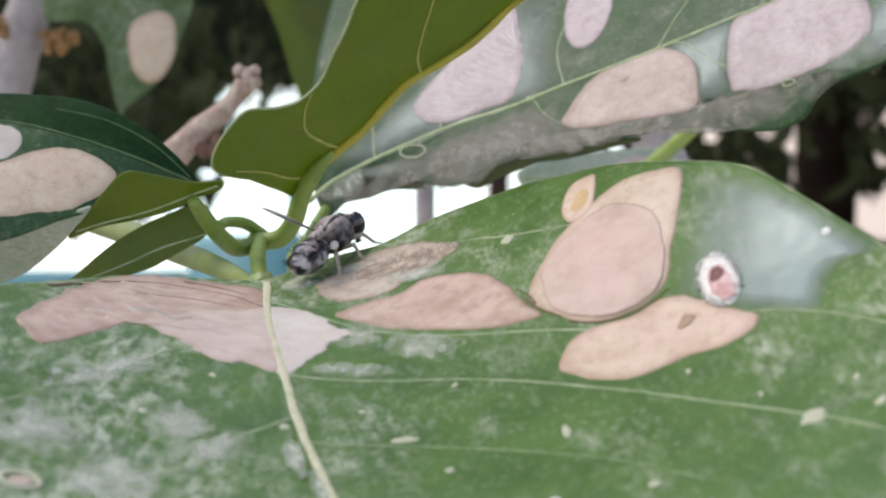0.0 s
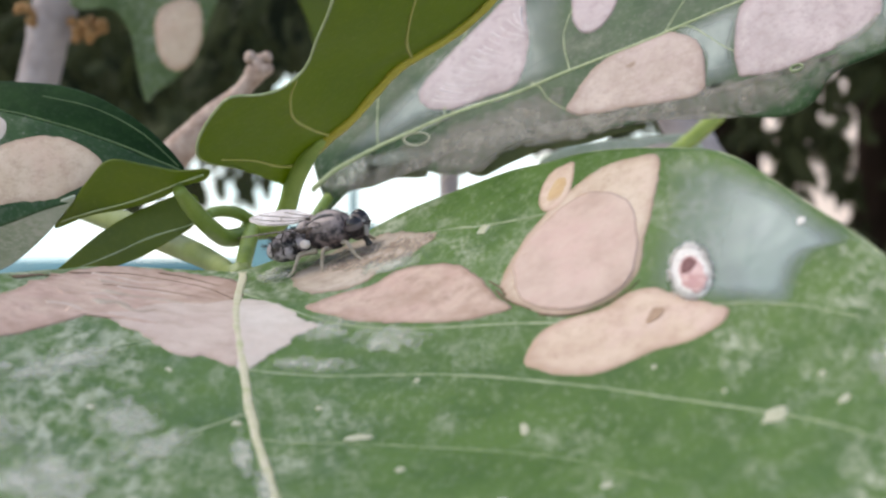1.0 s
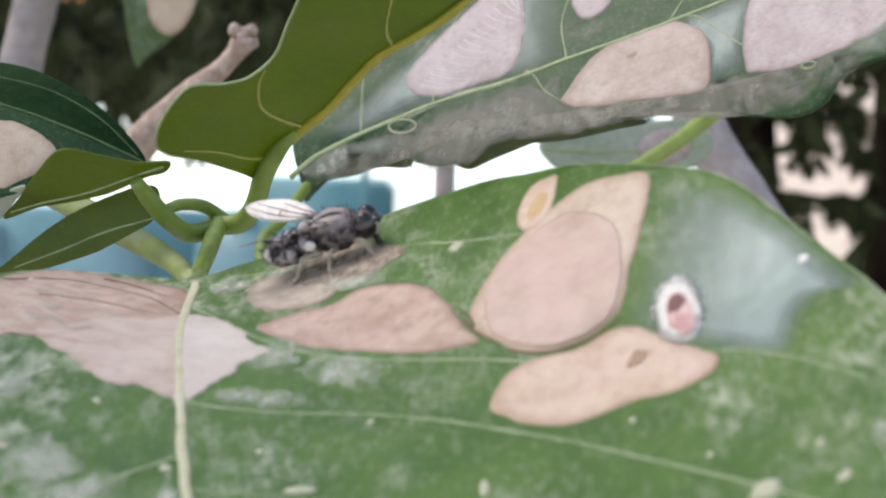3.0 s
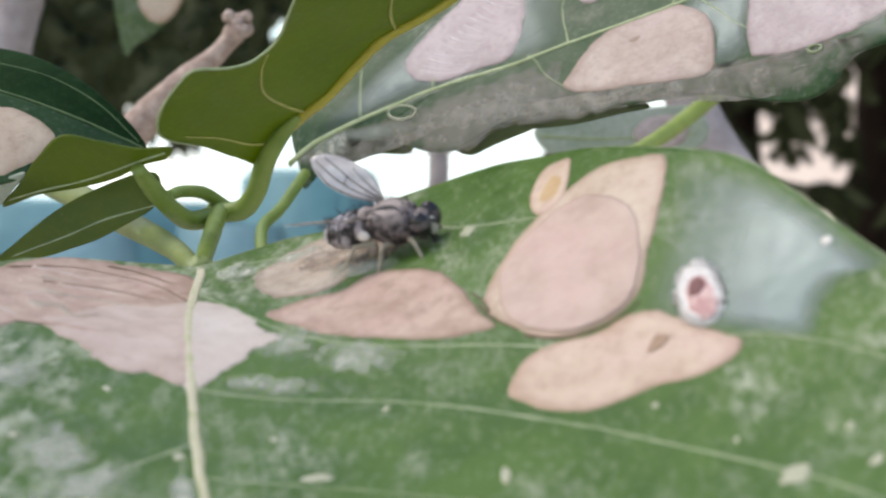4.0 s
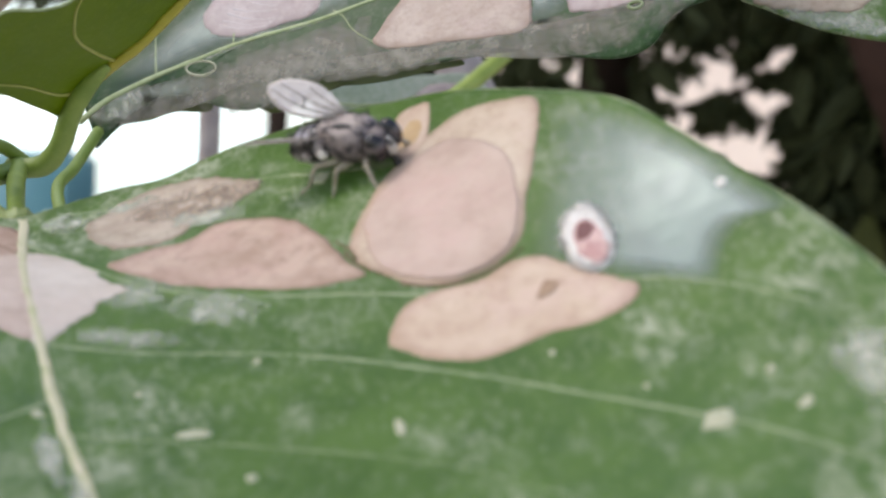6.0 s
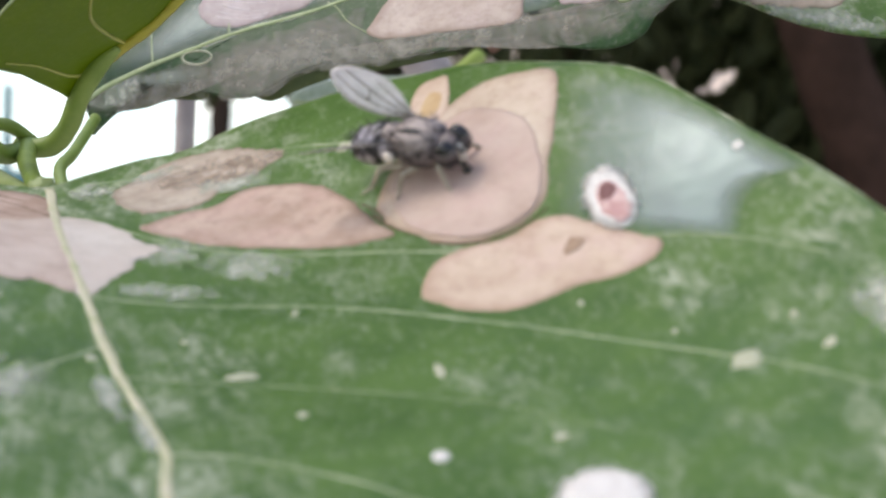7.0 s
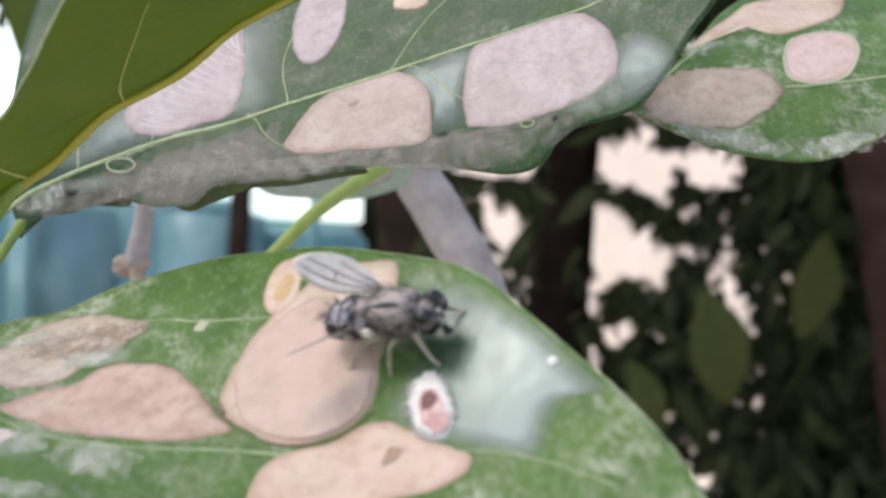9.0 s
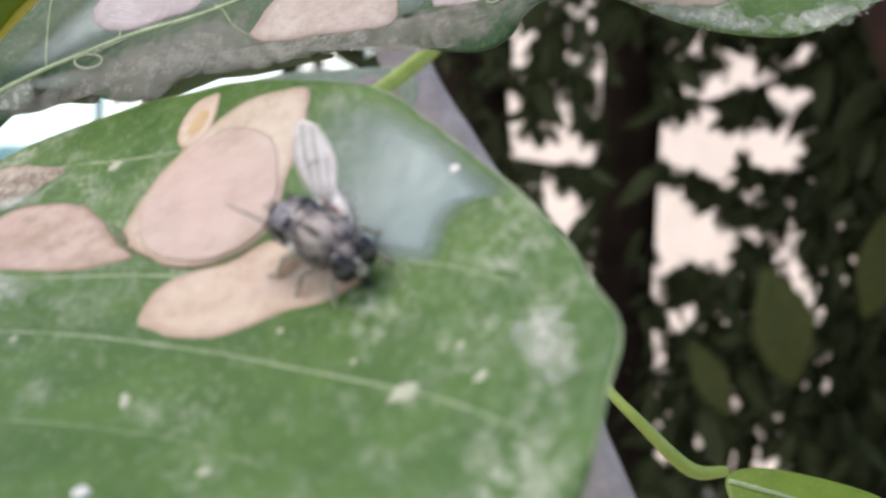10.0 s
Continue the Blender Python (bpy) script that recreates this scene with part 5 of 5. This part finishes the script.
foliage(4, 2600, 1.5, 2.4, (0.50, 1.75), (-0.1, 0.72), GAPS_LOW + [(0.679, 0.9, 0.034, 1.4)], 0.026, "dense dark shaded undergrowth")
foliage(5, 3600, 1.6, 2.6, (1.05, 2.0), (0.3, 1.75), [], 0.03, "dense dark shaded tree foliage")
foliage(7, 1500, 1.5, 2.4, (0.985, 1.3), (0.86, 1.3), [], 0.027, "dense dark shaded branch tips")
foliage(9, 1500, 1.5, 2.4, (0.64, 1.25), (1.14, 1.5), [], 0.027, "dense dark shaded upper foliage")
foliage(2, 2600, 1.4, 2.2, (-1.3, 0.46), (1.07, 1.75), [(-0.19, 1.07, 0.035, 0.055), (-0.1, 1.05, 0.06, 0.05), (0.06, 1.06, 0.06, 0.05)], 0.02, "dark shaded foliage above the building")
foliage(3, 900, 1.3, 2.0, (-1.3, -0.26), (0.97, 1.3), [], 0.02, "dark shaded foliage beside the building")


# ---- the fly ----
def fur(name, a, b, c, size, rough, lo=0.47, hi=0.6):
    m = Mat(name, rough=rough, spec=0.4)
    col = m.mix(m.ramp(m.noise(size, 3, 0.6), lo, hi), a, b)
    col = m.mix(m.times(m.ramp(m.noise(size * 2.2, 2), 0.5, 0.65), 0.6), col, c)
    m.base(col)
    m.bump(m.noise(size * 0.25, 4), 0.6, 0.05)
    return m.m


FLY_GREY = fur("fly_grey_dusting", (0.018, 0.013, 0.015), (0.20, 0.155, 0.15), (0.07, 0.048, 0.042), 0.8, 0.45)
back = Mat("fly_dusted_back", rough=0.5, spec=0.4)
tone = back.mix(back.ramp(back.noise(0.8, 3, 0.6), 0.44, 0.6), (0.02, 0.015, 0.018), (0.19, 0.15, 0.155))
height = back.n("ShaderNodeSeparateXYZ", Vector=back.co).outputs[2]
tone = back.mix(back.times(back.ramp(height, 2.5 * mm, 3.4 * mm), back.ramp(back.noise(0.7, 4, 0.6, (0.4, 1.2, 1.0)), 0.34, 0.54)), tone, (0.33, 0.265, 0.25))
back.base(tone)
back.bump(back.noise(0.2, 4), 0.6, 0.05)
FLY_ABDOMEN = fur("fly_chequered_abdomen", (0.008, 0.006, 0.009), (0.44, 0.39, 0.43), (0.04, 0.03, 0.034), 1.2, 0.28, 0.44, 0.58)
FLY_DARK = plain("fly_dark_cuticle", (0.008, 0.007, 0.008), (0.03, 0.025, 0.025), 0.4, 0.35)
FLY_PALE = plain("fly_pale_hair", (0.4, 0.36, 0.33), (0.55, 0.5, 0.46), 0.4, 0.7)
FLY_WHITE = plain("fly_white_scale", (0.66, 0.58, 0.56), (0.85, 0.78, 0.76), 0.4, 0.5)
FLY_LEG = plain("fly_leg", (0.22, 0.17, 0.12), (0.5, 0.44, 0.36), 0.8, 0.55)
eye_m = Mat("fly_banded_eye", rough=0.25)
wave = eye_m.n("ShaderNodeTexWave", Vector=eye_m.co, Scale=330.0, Distortion=1.5)
wave.bands_direction = "Z"
eye_m.base(eye_m.mix(eye_m.ramp(wave.outputs["Fac"], 0.5, 0.75), (0.010, 0.008, 0.011), (0.10, 0.08, 0.085)))
WING_VEIN = plain("wing_vein", (0.06, 0.045, 0.035), (0.12, 0.09, 0.07), 0.5, 0.5)
wing_m = Mat("wing_membrane", (0.74, 0.65, 0.63), rough=0.18, spec=1.0)
clear = wing_m.n("ShaderNodeBsdfTransparent")
mixs = wing_m.n("ShaderNodeMixShader", Fac=wing_m.ramp(wing_m.noise(1.3, 2), -0.65, 1.25))
wing_m.t.links.new(clear.outputs[0], mixs.inputs[1])
wing_m.t.links.new(wing_m.b.outputs[0], mixs.inputs[2])
wing_m.t.links.new(mixs.outputs[0], wing_m.t.nodes["Material Output"].inputs[0])
wing_m.bump(wing_m.noise(0.6, 3), 0.5, 0.08)


fm = 1.13 * mm


def fly_body():
    fly = thing("fly", (0, 0, 0), "grey fly with black and silver chequered abdomen and pale raised wings", "insect")
    thorax = blob((1.3 * fm, 0, 2.0 * fm), (1.85 * fm, 1.45 * fm, 1.35 * fm), 26, 18, None, None, 0.08, 2)
    blob((-0.4 * fm, 0, 2.6 * fm), (0.6 * fm, 0.7 * fm, 0.45 * fm), 14, 10, thorax)
    th = part("thorax", thorax, back.m, fly, "grey dusted thorax with dark stripes")
    for y in (0.5, -0.5):
        part("stripe", tube([(2.75 * fm, y * 0.8 * fm, 2.55 * fm), (1.5 * fm, y * fm, 3.17 * fm), (0.0 * fm, y * fm, 2.85 * fm)], [0.14 * fm, 0.2 * fm, 0.12 * fm], 14, 8), FLY_DARK, th, "dark stripe")
    abdomen = bmesh.new()
    made = bmesh.ops.create_uvsphere(abdomen, u_segments=26, v_segments=22, radius=1.0)["verts"]
    for v in made:
        x = v.co.x
        g = 1 + 0.035 * math.sin(x * 11)
        v.co = Vector((x * 1.9 - 1.85, v.co.y * 1.4 * g * (1 - 0.1 * max(0, -x)), v.co.z * 1.1 * g * (1 - 0.12 * max(0, -x)) + 1.6 + 0.18 * x)) * fm
    ab = part("abdomen", abdomen, FLY_ABDOMEN, fly, "glossy black abdomen chequered with silvery patches")
    for x, r in ((-0.95, 1.03), (-1.95, 1.12), (-2.9, 0.9)):
        ring = [(x * fm, r * 1.25 * math.cos(g) * fm, (1.6 + 0.18 * (x + 1.85) / 1.9 + r * 0.98 * math.sin(g)) * fm) for g in np.linspace(-0.25, math.pi + 0.25, 22)]
        part("band", tube(ring, [0.055 * fm] * 22, 30, 6, 0.5, 3), FLY_DARK, ab, "black seam between two segments")
    head = part("head", blob((3.3 * fm, 0, 1.8 * fm), (0.7 * fm, 1.0 * fm, 0.95 * fm), 20, 14), FLY_GREY, fly, "grey head")
    for s in (1, -1):
        part("eye", blob((3.45 * fm, s * 0.72 * fm, 1.95 * fm), (0.68 * fm, 0.55 * fm, 0.88 * fm), 20, 14), eye_m.m, head, "dark banded compound eye")
        part("antenna", tube([(3.95 * fm, s * 0.15 * fm, 2.05 * fm), (4.25 * fm, s * 0.2 * fm, 1.9 * fm), (4.45 * fm, s * 0.3 * fm, 1.95 * fm)], [0.09 * fm, 0.1 * fm, 0.03 * fm], 8, 6), FLY_DARK, head)
    part("proboscis", tube([(3.6 * fm, 0, 1.1 * fm), (3.75 * fm, 0, 0.7 * fm), (3.8 * fm, 0, 0.35 * fm)], [0.25 * fm, 0.2 * fm, 0.28 * fm], 10, 8), FLY_DARK, head)
    for s in (1, -1):
        part("haltere", blob((-0.25 * fm, s * 1.25 * fm, 1.75 * fm), (0.4 * fm, 0.26 * fm, 0.34 * fm), 12, 10), FLY_WHITE, fly, "white scale at the wing base")
    face = blob((3.86 * fm, 0, 1.62 * fm), (0.26 * fm, 0.36 * fm, 0.62 * fm), 14, 10)
    part("face", face, FLY_PALE, head, "pale silvery face")
    rnd = random.Random(41)
    hairs = bmesh.new()
    for k in range(130):
        g, e = rnd.uniform(0, 2 * math.pi), rnd.uniform(0.1, 1.0)
        d = Vector((math.cos(g) * math.cos(e), math.sin(g) * math.cos(e), math.sin(e)))
        if k % 2:
            p = Vector((1.3 + 1.8 * d.x, 1.4 * d.y, 2.0 + 1.3 * d.z))
        else:
            p = Vector((-1.85 + 1.85 * d.x, 1.35 * d.y, 1.6 + 0.18 * d.x + 1.05 * d.z))
        n = d + Vector((-0.7, 0, 0.2))
        q = p + n.normalized() * rnd.uniform(0.3, 0.75)
        tube([tuple(p * fm), tuple((p * 0.5 + q * 0.5 + Vector((0, 0, 0.05))) * fm), tuple(q * fm)], [0.03 * fm, 0.022 * fm, 0.006 * fm], 4, 4, 0, 0, hairs)
    tagged(part("bristles", hairs, FLY_DARK, fly, "fine black bristles"), kind="stuff")
    legs = []
    for s in (1, -1):
        for hip, knee, ankle, toe in (((2.3, 0.6, 1.2), (3.0, 1.35, 1.2), (3.5, 1.75, 0.3), (4.0, 1.95, 0.0)), ((1.2, 0.8, 1.0), (1.05, 1.9, 1.2), (0.8, 2.4, 0.3), (0.9, 2.9, 0.0)), ((0.2, 0.8, 1.0), (-0.8, 1.7, 1.25), (-1.4, 2.2, 0.3), (-2.0, 2.5, 0.0))):
            pts = [tuple(Vector((p[0], s * p[1], p[2])) * fm) for p in (hip, knee, ankle, toe)]
            b = tube(pts[:2], [0.22 * fm, 0.16 * fm], 8, 7)
            tube(pts[1:3], [0.15 * fm, 0.11 * fm], 8, 7, 0, 0, b)
            tube(pts[2:], [0.09 * fm, 0.07 * fm], 8, 6, 0, 0, b)
            legs.append(part("leg", b, FLY_LEG, fly, "brownish leg with pale joints"))
    wings = []
    for s in (1, -1):
        flat = Sheet((0, 0, 0), (0, 0, 0), (1, 0, 0), (0, 1, 0), lambda a, b: 0.03 * (b - 0.9) ** 2)
        out = [(0, 0), (1.0, 0.5), (2.6, 1.1), (4.2, 1.25), (5.5, 0.85), (6.1, 0.2), (5.4, -0.55), (4.2, -1.0), (2.8, -1.15), (1.5, -0.8), (0.6, -0.3)]
        w = part("wing", patch(flat, out, (3.2, 0.1), 8, 60, lambda r: 0.012, lambda r: -0.012), wing_m.m, fly, "pale translucent wing with brown veins")
        for line in ([(0, 0.05), (1.0, 0.42), (2.6, 0.98), (4.2, 1.1), (5.4, 0.72)], [(0.2, 0), (2.2, 0.48), (4.0, 0.52), (5.8, 0.22)], [(0.3, -0.05), (2.2, 0.05), (3.8, -0.12), (5.4, -0.3)], [(0.5, -0.2), (2.0, -0.42), (3.4, -0.75)], [(3.2, 0.56), (3.4, -0.1)]):
            part("wing_vein", ridge(flat, line, 0.13, 0.06, 24, 0.4, 0.05), WING_VEIN, w)
        wings.append(w)
    return fly, wings, legs


fly, wings, legs = fly_body()

# seconds, place on the leaf in mm, heading in degrees, nose up in degrees
FLY = [
    (0, -10.8, 27.6, 51, 1),
    (0.5, -11.5, 27.0, -25, 4),
    (1, -9.6, 25.6, -14, 0),
    (1.5, -7.4, 26.1, -15, 12),
    (2, -7.4, 22.4, -24, -4),
    (2.2, -6.8, 23.6, -26, -5),
    (3.3, -5.8, 24.0, 0, -3),
    (3.5, -4.6, 22.6, -9, -8),
    (4, -2.5, 19.3, -25, -8),
    (4.5, -0.9, 19.5, -10, -6),
    (5, 2.5, 17.9, -23, -7),
    (5.5, 4.5, 14.3, -32, -8),
    (5.7, 4.8, 16.3, -37, -6),
    (6.8, 5.1, 9.1, -63, -5),
    (7, 6.6, 8.1, -47, -5),
    (7.5, 11.7, 4.7, -11, -2),
    (8, 11.8, 5.3, -16, 2),
    (8.5, 12.8, 4.9, -30, 4),
    (9, 14.4, 3.1, -30, 0),
    (9.5, 13.5, 0.5, -69, -4),
    (10, 15.8, -6.4, -69, -4),
]


def on_leaf(u, v, heading, nose):
    p = MAIN.at(u, v, 0.12) + Vector(MAIN_BASE)
    g = 0.4
    up = Vector((-(main_height(u + g, v) - main_height(u - g, v)) / (2 * g), -(main_height(u, v + g) - main_height(u, v - g)) / (2 * g), 1)).normalized()
    d = Vector((math.cos(radians(heading)), math.sin(radians(heading)), 0))
    ahead = (d - up * d.dot(up)).normalized()
    left = up.cross(ahead)
    m = Matrix((ahead, left, up)).transposed().to_4x4()
    return Matrix.Translation(p) @ m @ pose(0, 0, 0, 0, -nose, 0)


def wing_pose(side, back, raised, twist):
    """Root at the thorax; back: degrees from straight out to the tail; raised: degrees above level."""
    root = Matrix.Translation(Vector((0.6, side * 1.0, 2.7)) * fm)
    return root @ pose(0, 0, 0, 0, 0, side * (90 + back)) @ pose(0, 0, 0, 0, -raised, 0) @ pose(0, 0, 0, twist, 0, 0)


# seconds; left wing back, raised, twist; right wing back, raised, twist
WINGS = [
    (0, 82, 42, -20, 74, 8, 20),
    (0.5, 88, 20, -15, 80, 8, 20),
    (1, 88, 13, -10, 80, 8, 20),
    (1.5, 84, 8, -8, 80, 6, 18),
    (2, 76, 27, -36, 84, 5, 22),
    (2.2, 79, 19, -36, 83, 3, 22),
    (3.3, 72, 18, -14, 80, 5, 20),
    (3.5, 90, 35, -36, 74, 6, 20),
    (4, 90, 42, -36, 60, 14, 22),
    (4.5, 92, 32, -36, 66, 10, 24),
    (5, 93, 37, -36, 64, 9, 26),
    (5.5, 94, 39, -34, 66, 12, 30),
    (5.7, 96, 25, -34, 76, 6, 30),
    (6.8, 75, 28, -28, 46, 20, 32),
    (7, 95, 40, -32, 52, 14, 32),
    (7.5, 75, 5, -30, 76, 8, 32),
    (8, 87, 25, -34, 74, 8, 32),
    (8.5, 89, 25, -34, 70, 8, 34),
    (9, 93, 36, -28, 54, 6, 40),
    (9.5, 76, 16, -14, 68, 4, 52),
    (10, 60, 26, -8, 81, 2, 60),
]


def motions():
    walk(fly, [(t, on_leaf(u, v, a, b)) for t, u, v, a, b in FLY])
    walk(wings[0], [(t, wing_pose(1, a, b, c)) for t, a, b, c, *_ in WINGS])
    walk(wings[1], [(t, wing_pose(-1, a, b, c)) for t, _, _, _, a, b, c in WINGS])
    for k, leg in enumerate(legs):
        rows = []
        for i, (t, *_) in enumerate(FLY):
            swing = 7 * math.sin(i * 2.4 + k * 2.1)
            rows.append((t, pose(0, 0, 0, 0, 0, swing * (0.3 if i in (0, len(FLY) - 1) else 0.5))))
        walk(leg, rows)


motions()
